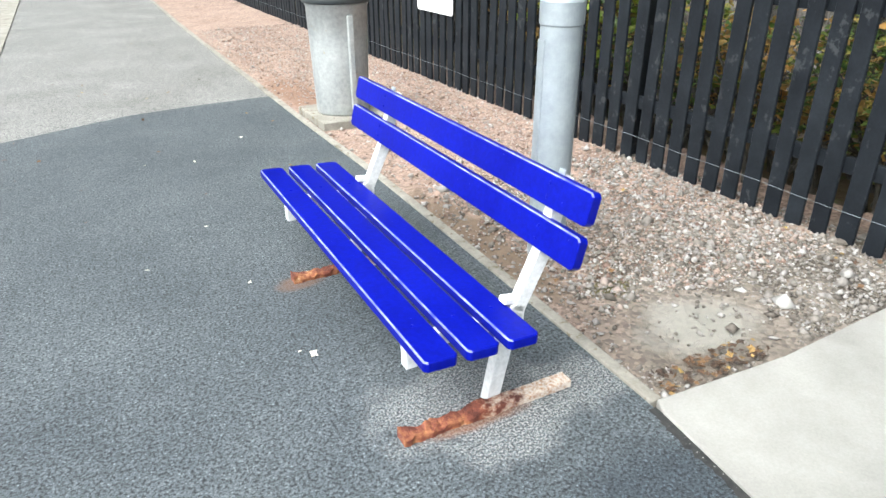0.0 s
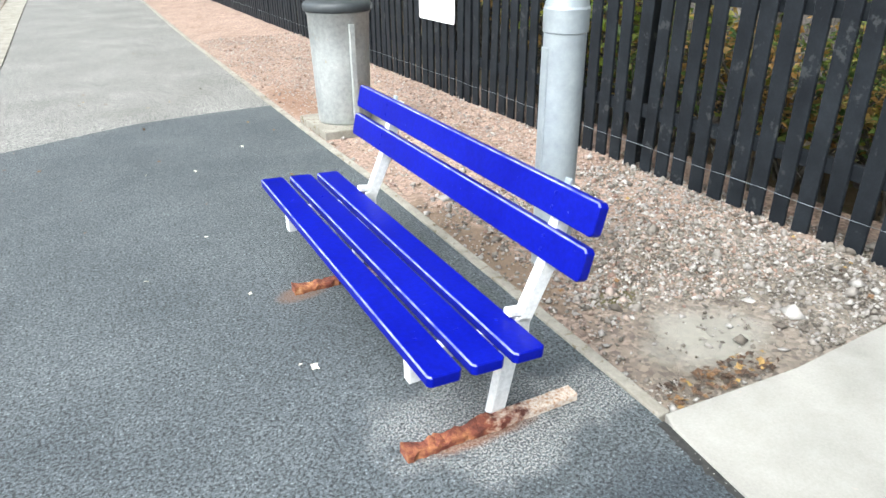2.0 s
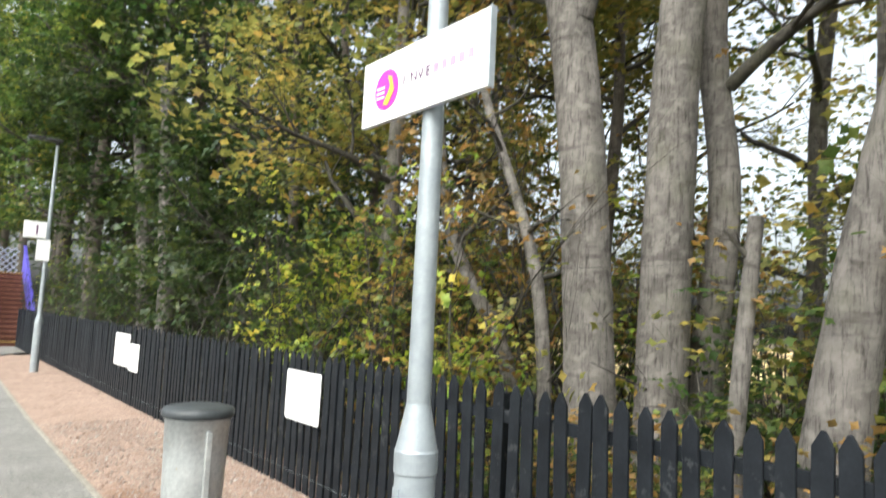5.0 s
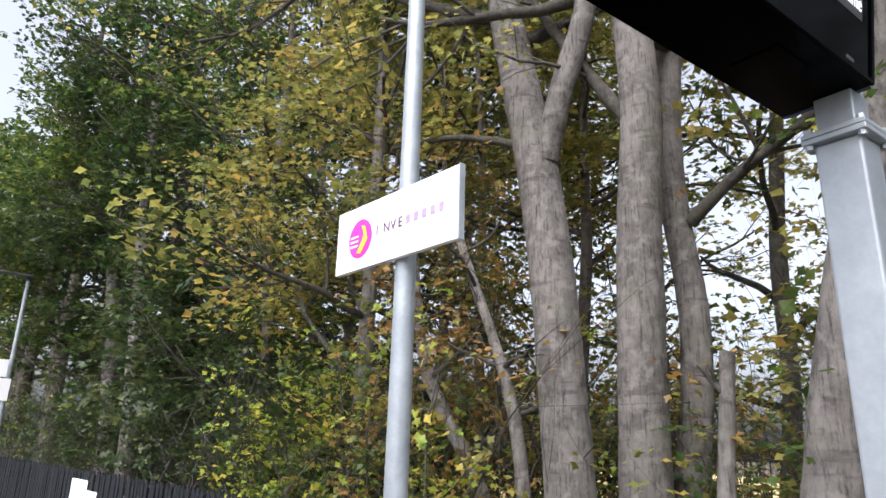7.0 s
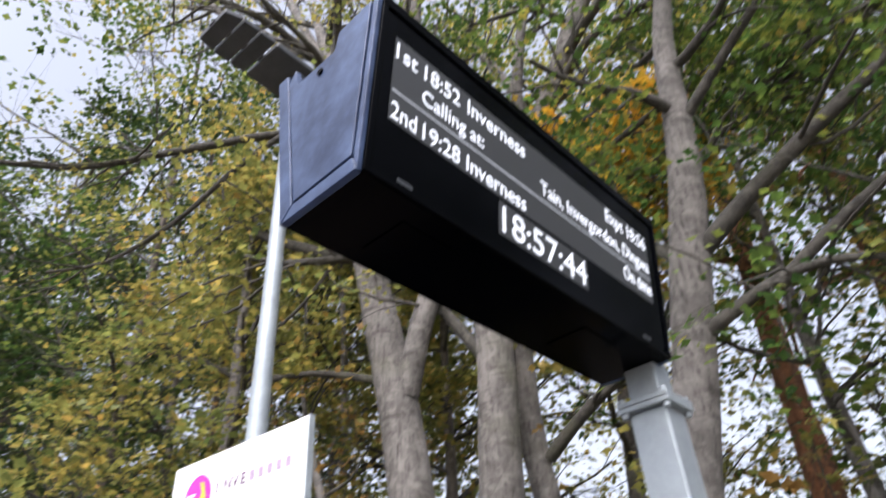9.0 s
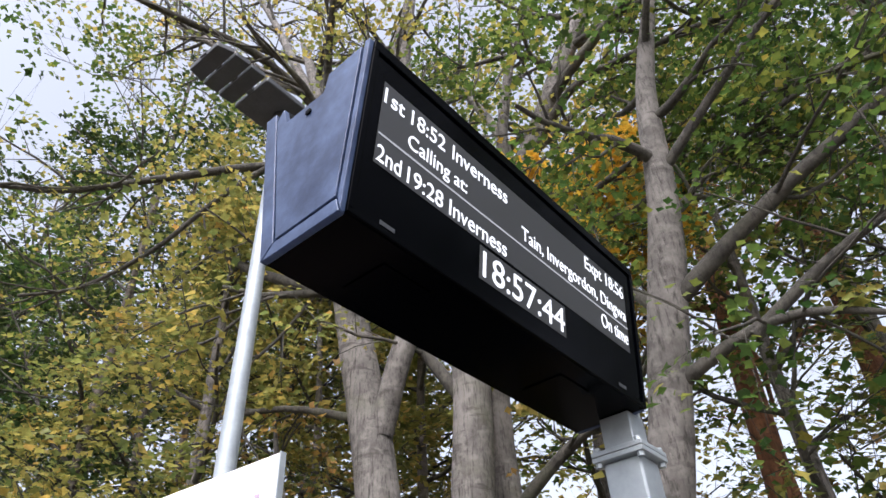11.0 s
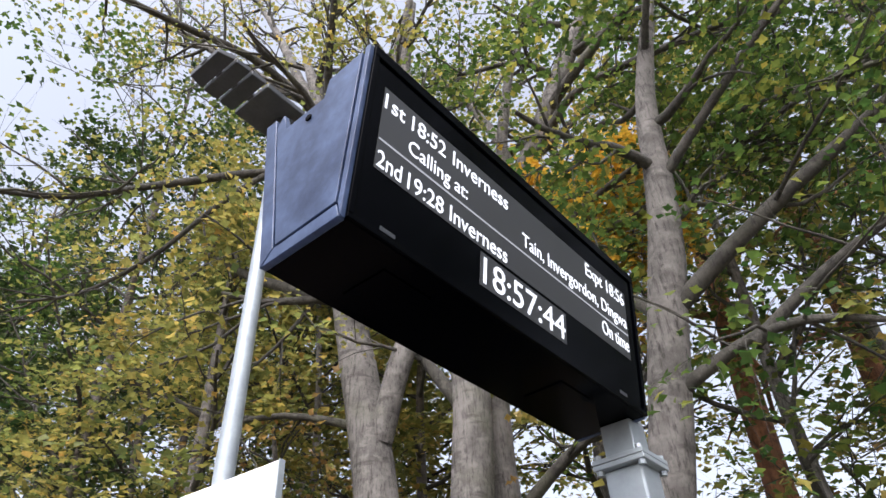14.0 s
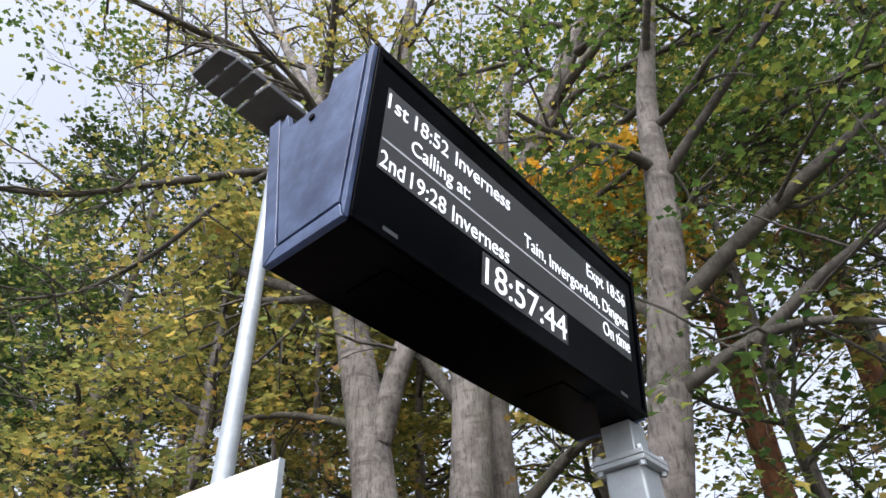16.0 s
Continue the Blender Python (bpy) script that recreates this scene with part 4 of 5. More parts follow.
# ---- far lamp column, footbridge ----
def far_things():
    copy = copy_thing(lamp, pose(1.16, 17.8, 0, 0, 0, 3))
    tagged(copy, "slim grey lamp column at the far end of the gravel strip")
    for z0, z1, x0, x1, lab in ((3.25, 3.66, -0.55, -0.06, "white direction sign with dark pictogram on the lamp column"), (2.70, 3.22, -0.24, 0.06, "small white sign below it on the lamp column")):
        root = thing("pole_sign", pose(1.16, 17.74, 0), lab, "sign")
        part("panel", boxed((x0, -0.03, z0), (x1, -0.01, z1), 0.004), WHITE_SIGN, root)
        if x0 < -0.3:
            lettering("1", 0.36, pose(-0.35, -0.032, 3.33, 90, 0, 0), PURPLE_INK, root, "numeral")
    for x, y in ((0.33, 27.4), (1.35, 61.0)):
        copy = copy_thing(lamp, pose(x, y, 0, 0, 0, 3))
        tagged(copy, "slim grey lamp column beyond the gravel strip" if y < 30 else "slim lamp column far along the platform")
    # stairs up to the bridge
    root = thing("footbridge", pose(0.0, 27.2, 0), "station footbridge with violet-blue stair sides and brown steps", "footbridge")
    x0, x1, rise, going, n = 0.75, 2.3, 0.172, 0.27, 16
    for k in range(n):
        part("tread", boxed((x0 + 0.03, going * k, rise * k), (x1 - 0.03, going * (k + 1) + 0.03, rise * (k + 1)), 0.008), STEP_BROWN, root)
        part("nosing", boxed((x0 + 0.03, going * k - 0.03, rise * (k + 1) - 0.028), (x1 - 0.03, going * k + 0.05, rise * (k + 1) + 0.006)), YELLOW_EDGE if k in (0, n - 1) else NOSING, root)
    run, top = going * n, rise * n
    for x in (x0, x1):
        side = [(-0.1, 0.0), (0.15, 0.0), (run + 0.1, top - 0.05), (run + 0.1, top + 1.1), (run, top + 1.1), (-0.1, 1.05)]
        part("stair_side", prism(side, x - 0.03, x + 0.03, "x"), PURPLE_PAINT if x > 1.5 else PALE_BLUE, root, "violet-blue painted steel stair side")
        part("newel", boxed((x - 0.06, -0.2, 0), (x + 0.06, -0.08, 1.15), 0.01), PURPLE_PAINT, root)
        rail = prism([(-0.15, 1.05), (run + 0.1, top + 1.1), (run + 0.1, top + 1.18), (-0.15, 1.13)], x - 0.05, x + 0.05, "x")
        part("handrail", rail, PURPLE_PAINT, root)
    part("landing", boxed((x0 - 0.2, run, top - 0.2), (x1, run + 1.8, top - 0.02), 0.01), STEP_BROWN, root)
    def lattice(xa, xb, y, za, zb, arch=0.0):
        bm = bmesh.new()
        for s in (-1, 1):
            k = xa - (zb - za)
            while k < xb:
                p, q = Vector((k, y, za)), Vector((k + (zb - za), y, zb))
                if s < 0:
                    p, q = Vector((k + (zb - za), y, za)), Vector((k, y, zb))
                lo, hi = max(xa, min(p.x, q.x)), min(xb, max(p.x, q.x))
                if hi > lo:
                    def at(x):
                        t = (x - p.x) / (q.x - p.x)
                        v = p + (q - p) * t
                        v.z += arch * (1 - ((x - xa) / (xb - xa) * 2 - 1) ** 2) if arch else 0
                        return v
                    a, b = at(lo), at(hi)
                    d = Vector((0, 0, 0.03))
                    vs = [bm.verts.new(v) for v in (a - d, b - d, b + d, a + d)]
                    ws = [bm.verts.new(v + Vector((0, 0.02, 0))) for v in (a - d, b - d, b + d, a + d)]
                    bm.faces.new(vs)
                    bm.faces.new(ws[::-1])
                k += 0.28
        part("lattice", bm, PALE_BLUE, root, "pale blue lattice parapet")
    lattice(x0, x1, run + 1.75, top, top + 1.15)
    xs = [x0 - 0.2 - 0.6 * k for k in range(17)]
    for y in (run, run + 1.75):
        lattice(xs[-1], x0, y, top + 0.1, top + 1.15, 0.55)
        for name, z, hgt in (("span_girder", top - 0.25, 0.3), ("top_rail", top + 1.15, 0.1)):
            bm = bmesh.new()
            for a, b in zip(xs, xs[1:]):
                za, zb = (0.55 * (1 - ((x - xs[-1]) / (x0 - xs[-1]) * 2 - 1) ** 2) for x in (a, b))
                vs = [bm.verts.new(v) for v in ((a, y, z + za), (b, y, z + zb), (b, y, z + zb + hgt), (a, y, z + za + hgt))]
                ws = [bm.verts.new(v.co + Vector((0, 0.06, 0))) for v in vs]
                bm.faces.new(vs)
                bm.faces.new(ws[::-1])
                for i in (0, 2):
                    bm.faces.new((vs[i], vs[(i + 1) % 4], ws[(i + 1) % 4], ws[i]))
            bmesh.ops.remove_doubles(bm, verts=bm.verts, dist=0.001)
            part(name, bm, PALE_BLUE if name == "top_rail" else PURPLE_PAINT, root)
    deck = bmesh.new()
    for a, b in zip(xs, xs[1:]):
        za, zb = (0.55 * (1 - ((x - xs[-1]) / (x0 - xs[-1]) * 2 - 1) ** 2) for x in (a, b))
        vs = [deck.verts.new(v) for v in ((a, run + 0.06, top + za - 0.05), (b, run + 0.06, top + zb - 0.05), (b, run + 1.75, top + zb - 0.05), (a, run + 1.75, top + za - 0.05))]
        deck.faces.new(vs)
    part("deck", deck, STEP_BROWN, root)
    for x, y in ((x0 - 0.25, run + 0.2), (x0 - 0.25, run + 1.6), (x1 - 0.1, run + 1.6), (-8.8, run + 0.2), (-8.8, run + 1.6)):
        part("bridge_post", boxed((x - 0.07, y - 0.07, -1.05 if x < -3 else -0.1), (x + 0.07, y + 0.07, top - 0.05)), PALE_BLUE, root)


far_things()


# ---- trees ----
def grow(soup, tips, rng, p, d, length, r, level, spread, lift, leafy):
    """A branch from p along d, with side branches; twig points are gathered in tips."""
    k = 6 if level > 2 else 5 if level > 1 else 2
    pts, dirs = [np.array(p)], []
    d = d / np.linalg.norm(d)
    for i in range(k):
        d = d + rng.standard_normal(3) * 0.16 + np.array([0, 0, lift * 0.12])
        d /= np.linalg.norm(d)
        pts.append(pts[-1] + d * length / k)
        dirs.append(d)
    rad = np.linspace(r, r * (0.35 if level > 1 else 0.15), k + 1)
    soup.tube(pts, rad, 7 if level > 2 else 5 if level > 1 else 3)
    if level <= 1:
        for q in pts[1:]:
            tips.append(q)
        return
    n = int(rng.integers(*leafy))
    for i in range(n):
        t = rng.uniform(0.25, 1.0)
        j = min(int(t * k), k - 1)
        base = pts[j] + (pts[j + 1] - pts[j]) * (t * k - j)
        side = rng.standard_normal(3)
        side -= side @ dirs[j] * dirs[j]
        side /= np.linalg.norm(side) + 1e-9
        nd = dirs[j] * 0.75 + side * spread + np.array([0, 0, 0.08])
        grow(soup, tips, rng, base, nd, length * rng.uniform(0.4, 0.65), rad[j] * 0.5, level - 1, spread, lift, leafy)


def gnarled(soup, line, radii, rng, sides=26, depth=0.05):
    """A stout stem with flutes, swellings and cross wrinkles."""
    s = np.r_[0, np.cumsum(np.linalg.norm(np.diff(line, axis=0), axis=1))]
    t = np.linspace(0, s[-1], int(s[-1] / 0.07))
    pts = np.stack([np.interp(t, s, line[:, i]) for i in range(3)], 1)
    for _ in range(6):
        pts[1:-1] = 0.25 * pts[:-2] + 0.5 * pts[1:-1] + 0.25 * pts[2:]
    a = np.linspace(0, 2 * np.pi, sides, endpoint=False)[None]
    z = t[:, None]
    relief = np.zeros((len(t), sides))
    for k, f, amp in ((1, 1.1, 0.5), (2, 0.7, 0.8), (3, 1.6, 0.6), (5, 0.5, 0.4), (7, 0.9, 0.3), (1, 4.5, 0.3), (2, 6.5, 0.25), (4, 9.0, 0.15)):
        relief += amp * np.sin(k * a + f * z * rng.uniform(0.7, 1.3) + rng.uniform(0, 6.28))
    for _ in range(int(t[-1] * 1.6)):
        z0, a0 = rng.uniform(0.3, t[-1]), rng.uniform(0, 6.28)
        near = np.exp(-((z - z0) / rng.uniform(0.05, 0.12)) ** 2 + 2.2 * (np.cos(a - a0) - 1))
        relief += rng.uniform(-1.0, 1.6) * near
    r = np.interp(t, s, radii)[:, None] * (1 + depth * 0.55 * relief + 0.008 * rng.standard_normal(relief.shape))
    flare = 1 + 0.35 * np.exp(-z / 0.3) * (1 + 0.35 * np.sin(4 * a + 1.0))
    soup.tube(pts, np.ones(len(t)), sides, shape=r * flare)


def tree(name, trunk, radii, limbs, leaf_material, bark, label, seed, n_limbs=9, limb_from=0.35, limb_len=3.0, leaf=0.088, per_tip=9, cloud=0.17, leafy=(4, 7), levels=3, droop=0.1, category="tree", lean_to=None, near=False):
    rng = np.random.default_rng(seed)
    root = thing(name, pose(trunk[0][0], trunk[0][1], trunk[0][2]), label, category, "trees behind the fence")
    o = np.array(trunk[0], float)
    pts = np.array(trunk, float) - o
    # finer trunk line
    s = np.r_[0, np.cumsum(np.linalg.norm(np.diff(pts, axis=0), axis=1))]
    t = np.linspace(0, s[-1], max(10, int(s[-1] / 0.45)))
    fine = np.stack([np.interp(t, s, pts[:, i]) for i in range(3)], 1)
    for _ in range(2):
        fine[1:-1] = 0.25 * fine[:-2] + 0.5 * fine[1:-1] + 0.25 * fine[2:]
    rr = np.interp(t, np.linspace(0, s[-1], len(radii)), radii)
    stem, boughs, tips = Soup(), Soup(), []
    if near:
        gnarled(stem, fine, rr, rng)
    else:
        rr[:2] *= (1.35, 1.1)
        stem.tube(fine, rr, 14, 0.035, rng)
    mesh_object("trunk", stem.mesh("trunk"), bark, root)
    for pl, r0, r1 in limbs:
        pl = np.array(pl, float) - o
        ss = np.r_[0, np.cumsum(np.linalg.norm(np.diff(pl, axis=0), axis=1))]
        tt = np.linspace(0, ss[-1], max(6, int(ss[-1] / 0.2)))
        q = np.stack([np.interp(tt, ss, pl[:, i]) for i in range(3)], 1)
        for _ in range(2):
            q[1:-1] = 0.25 * q[:-2] + 0.5 * q[1:-1] + 0.25 * q[2:]
        limb = Soup()
        limb.tube(q, np.linspace(r0, r1, len(q)), 10, 0.05, rng)
        # thin limbs take the bark with backlit shade in its colour
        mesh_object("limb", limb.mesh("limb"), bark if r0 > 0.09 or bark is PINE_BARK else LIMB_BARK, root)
        for i in range(int(ss[-1] / 0.5) + 1):
            j = int(rng.integers(len(q) // 3, len(q) - 1))
            side = rng.standard_normal(3) * (1, 1, 0.5)
            grow(boughs, tips, rng, q[j], (q[j + 1] - q[j]) / np.linalg.norm(q[j + 1] - q[j]) + side * 0.8, rng.uniform(0.8, 1.6), r1 * 0.7, 2, 0.8, droop, leafy)
    H = s[-1]
    for i in range(n_limbs):
        h = H * (limb_from + (0.98 - limb_from) * (i + rng.uniform(0, 0.8)) / n_limbs)
        j = min(int(np.searchsorted(t, h)), len(t) - 2)
        a = i * 2.4 + rng.uniform(-0.5, 0.5)
        d = np.array([math.cos(a), math.sin(a), rng.uniform(0.1, 0.8)])
        if lean_to is not None:
            d += np.array(lean_to)
        ln = limb_len * rng.uniform(0.65, 1.2) * (1.1 - 0.5 * h / H)
        grow(boughs, tips, rng, fine[j], d, ln, min(rr[j] * 0.5, 0.11), levels, 0.75, droop, leafy)
    if boughs.v:
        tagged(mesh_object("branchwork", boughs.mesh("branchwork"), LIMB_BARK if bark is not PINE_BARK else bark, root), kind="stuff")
    # leaves lie in flat sprays round the twigs
    tips = np.array(tips)
    # the tops are thin
    tips = tips[rng.uniform(0, 1, len(tips)) < np.clip(1.25 - tips[:, 2] / 24, 0.45, 1)]
    c, up, fwd = spray(tips, per_tip, cloud, rng)
    ls = Soup()
    ls.leaves(leaf_quads(c, leaf, rng, up, fwd))
    mesh_object("crown", ls.mesh("crown", False), leaf_material, root)
    return root


def woods():
    tree("tree", [(3.42, 2.58, -0.1), (3.4, 2.64, 1.4), (3.4, 2.69, 2.5), (3.4, 2.82, 4.0), (3.4, 3.07, 5.3), (3.4, 3.36, 6.6), (3.4, 3.85, 9.0), (3.4, 4.33, 11.4), (3.4, 5.0, 13.6)],
         [0.25, 0.23, 0.225, 0.22, 0.19, 0.16, 0.14, 0.12, 0.05],
         [([(3.4, 2.85, 4.8), (3.41, 2.66, 5.44), (3.45, 2.51, 5.86), (3.5, 2.35, 6.3), (3.5, 2.22, 7.2), (3.4, 2.5, 9.2), (3.4, 2.67, 11.1), (3.4, 2.3, 12.6)], 0.135, 0.06),
          ([(3.4, 4.25, 10.9), (3.4, 5.07, 12.84), (3.4, 5.92, 15.0), (3.4, 7.07, 17.6)], 0.11, 0.06),
          ([(3.4, 4.25, 11.2), (3.4, 4.24, 12.58), (3.4, 4.18, 13.5), (3.4, 4.1, 14.6)], 0.075, 0.04),
          ([(3.4, 4.4, 11.4), (2.9, 5.2, 12.2), (2.4, 6.6, 13.94), (2.4, 9.3, 17.5)], 0.1, 0.07),
          ([(3.4, 3.7, 8.5), (2.98, 3.6, 8.86), (2.33, 4.08, 8.7), (1.55, 4.89, 8.38), (0.63, 5.69, 7.9), (-0.18, 6.04, 7.7)], 0.075, 0.03),
          ([(2.4, 4.0, 8.7), (2.07, 4.47, 8.22), (1.94, 4.89, 7.87), (1.79, 5.27, 7.5), (1.32, 5.94, 6.9), (0.8, 6.24, 6.7)], 0.045, 0.02),
          ([(3.4, 4.1, 10.3), (2.95, 3.95, 10.56), (1.82, 4.15, 10.86), (0.98, 4.53, 10.9), (0.16, 4.83, 10.9), (-0.6, 5.0, 10.9)], 0.08, 0.035),
          ([(3.4, 4.1, 10.2), (3.04, 3.71, 10.57), (2.58, 3.3, 11.04), (2.17, 2.81, 11.44), (1.6, 2.2, 12.2)], 0.08, 0.04),
          ([(3.4, 3.0, 5.0), (3.0, 3.8, 5.3), (2.7, 4.6, 5.3)], 0.05, 0.025)],
         LEAF_OLIVE, BARK, "tall grey-barked tree with yellowing autumn leaves", 21, n_limbs=10, limb_from=0.42, limb_len=3.0, near=True, per_tip=4, leaf=0.075)
    tree("tree", [(3.82, 2.16, -0.1), (3.8, 2.15, 1.5), (3.8, 2.1, 2.7), (3.8, 2.05, 4.1), (3.8, 1.9, 5.2), (3.85, 2.2, 8), (3.9, 2.9, 11.4), (3.9, 2.6, 13.5)],
         [0.24, 0.225, 0.21, 0.19, 0.16, 0.13, 0.11, 0.05],
         [([(3.8, 1.95, 4.9), (3.6, 2.6, 6.0), (3.5, 3.4, 7.5)], 0.08, 0.04)],
         LEAF_OLIVE, BARK, "stout grey-brown tree trunk with yellow-green leaves", 22, n_limbs=9, limb_from=0.4, limb_len=2.8, near=True)
    tree("tree", [(4.55, 2.2, -0.1), (4.5, 2.14, 1.45), (4.5, 1.91, 2.8), (4.5, 1.89, 3.35), (4.5, 2.12, 4.45), (4.5, 2.0, 6.3), (4.5, 1.47, 8.4), (4.5, 0.93, 9.0), (4.5, 0.46, 10.1), (4.5, -0.38, 11.3), (4.5, -0.9, 13)],
         [0.19, 0.17, 0.15, 0.14, 0.14, 0.14, 0.15, 0.14, 0.13, 0.1, 0.05],
         [([(4.5, 1.9, 4.15), (4.5, 1.36, 4.55), (4.5, 0.65, 4.85), (4.5, 0.0, 5.4)], 0.07, 0.035),
          ([(4.5, 1.3, 8.4), (4.36, 1.03, 8.5), (3.96, 0.2, 8.94), (4.07, -0.56, 9.0), (4.19, -1.66, 8.94), (4.28, -2.6, 8.8)], 0.07, 0.03),
          ([(4.5, 1.7, 7.4), (4.79, 0.55, 7.32), (4.99, -0.49, 7.37), (5.0, -1.82, 7.43), (4.72, -3.05, 7.53)], 0.05, 0.025),
          ([(4.5, 1.9, 6.6), (4.6, 0.88, 7.14), (4.6, -0.09, 7.14), (4.6, -1.01, 7.29), (4.6, -2.01, 7.68), (4.6, -2.96, 7.67)], 0.07, 0.025),
          ([(4.5, 1.6, 7.8), (4.8, 0.6, 7.6), (5.0, -0.9, 7.6), (5.0, -2.06, 7.74), (5.0, -3.15, 8.27)], 0.055, 0.02),
          ([(4.5, 1.45, 8.3), (4.7, 1.6, 9.6), (5.0, 2.3, 11.4), (5.0, 3.3, 13.6)], 0.1, 0.04),
          ([(4.45, 0.6, 9.5), (4.3, 0.3, 9.6), (4.2, -0.12, 9.75), (4.2, -0.7, 10.2), (4.1, -1.6, 10.4), (4.0, -2.8, 10.4)], 0.08, 0.03),
          ([(4.4, 1.6, 8.0), (4.25, 1.4, 9.1), (4.2, 1.06, 10.43), (4.2, 0.42, 11.7)], 0.1, 0.05),
          ([(4.5, 0.2, 10.4), (4.3, -0.5, 10.2), (4.1, -1.6, 9.9), (4.0, -2.9, 9.7)], 0.05, 0.02),
          ([(4.5, 1.5, 7.0), (4.3, 0.4, 7.4), (4.2, -0.49, 7.5), (4.23, -1.47, 7.55), (4.28, -3.0, 7.3)], 0.05, 0.025)],
         LEAF_GREEN, BARK, "leaning grey tree with crooked stem and green leaves", 23, n_limbs=9, limb_from=0.5, limb_len=2.6, near=True)
    tree("tree", [(3.0, 0.55, -0.1), (3.0, 0.44, 1.1), (3.0, 0.26, 2.1), (3.0, 0.09, 3.0), (3.0, -0.1, 3.55), (3.0, -0.25, 4.1), (3.0, -0.36, 4.75), (3.0, -0.64, 5.5), (3.0, -0.7, 6.5), (3.0, -0.79, 7.4), (3.0, -1.08, 7.9), (3.0, -1.4, 9.5)],
         [0.23, 0.21, 0.18, 0.165, 0.155, 0.15, 0.145, 0.12, 0.1, 0.08, 0.06, 0.03],
         [([(3.0, -0.42, 4.75), (3.0, -0.95, 5.09), (3.0, -1.68, 5.47), (3.0, -2.4, 5.8), (2.9, -3.6, 6.3)], 0.075, 0.03),
          ([(3.0, -0.28, 4.12), (3.0, -0.65, 4.28), (3.0, -0.85, 4.39), (3.0, -1.27, 4.4), (3.0, -1.7, 4.15)], 0.06, 0.02),
          ([(3.0, -0.9, 4.3), (3.05, -1.6, 4.75), (3.1, -2.6, 5.1)], 0.05, 0.02),
          ([(3.0, -0.66, 6.0), (2.9, -1.3, 6.5), (2.8, -2.2, 7.2), (2.7, -3.4, 7.7)], 0.05, 0.02),
          ([(3.0, -0.3, 4.8), (3.1, 0.1, 5.4), (3.2, 0.3, 6.2)], 0.05, 0.02)],
         LEAF_GREEN, BARK, "grey tree with forking limbs over the display", 24, n_limbs=8, limb_from=0.55, limb_len=2.3, near=True, leaf=0.074)
    tree("tree", [(3.0, 1.1, -0.1), (3.0, 1.05, 1.14), (3.0, 0.97, 1.9), (3.0, 0.9, 2.6)], [0.08, 0.065, 0.06, 0.05],
         [], LEAF_BROWN, BARK, "thin broken sapling stem behind the fence", 25, n_limbs=2, limb_from=0.6, limb_len=0.5, levels=2, per_tip=1)
    tree("tree", [(3.4, 16.6, -0.3), (3.4, 17.4, 2.2), (3.4, 18.4, 4.9), (3.4, 19.7, 7.2), (3.4, 21.0, 11), (3.4, 22.0, 15)], [0.2, 0.17, 0.16, 0.14, 0.1, 0.03], [], LEAF_SHADED, BARK,
         "pale leaning trunk of a pair in dark woodland", 31, n_limbs=14, limb_from=0.4, limb_len=3.4, leaf=0.13, per_tip=7)
    tree("tree", [(3.4, 15.1, -0.3), (3.4, 15.4, 2.2), (3.4, 16.1, 4.6), (3.4, 16.9, 7.6), (3.4, 17.4, 9.6), (3.4, 18.2, 15)], [0.22, 0.19, 0.17, 0.15, 0.12, 0.04], [], LEAF_SHADED, BARK,
         "stouter trunk of a pair in dark woodland", 32, n_limbs=14, limb_from=0.4, limb_len=3.4, leaf=0.13, per_tip=7)
    tree("tree", [(3.3, 3.3, -0.2), (3.3, 3.5, 1.4), (3.3, 3.73, 1.86), (3.3, 4.25, 2.13), (3.3, 4.56, 2.5), (3.3, 4.74, 3.0), (3.3, 4.85, 4.2)], [0.1, 0.09, 0.085, 0.08, 0.075, 0.065, 0.03], [], LEAF_BROWN, BARK,
         "crooked low stem with dead russet leaves behind the fence", 33, n_limbs=7, limb_from=0.35, limb_len=1.4, levels=2, per_tip=3)
    tree("tree", [(3.3, 3.0, -0.2), (3.3, 3.1, 1.78), (3.3, 3.18, 2.34), (3.3, 3.5, 3.02), (3.3, 3.85, 3.74), (3.3, 4.14, 4.3), (3.3, 4.4, 5.4)], [0.085, 0.075, 0.07, 0.06, 0.05, 0.045, 0.02], [], LEAF_BROWN, BARK,
         "thin leaning stem with russet leaves behind the fence", 34, n_limbs=8, limb_from=0.3, limb_len=1.3, levels=2, per_tip=3)
    rng = random.Random(8)
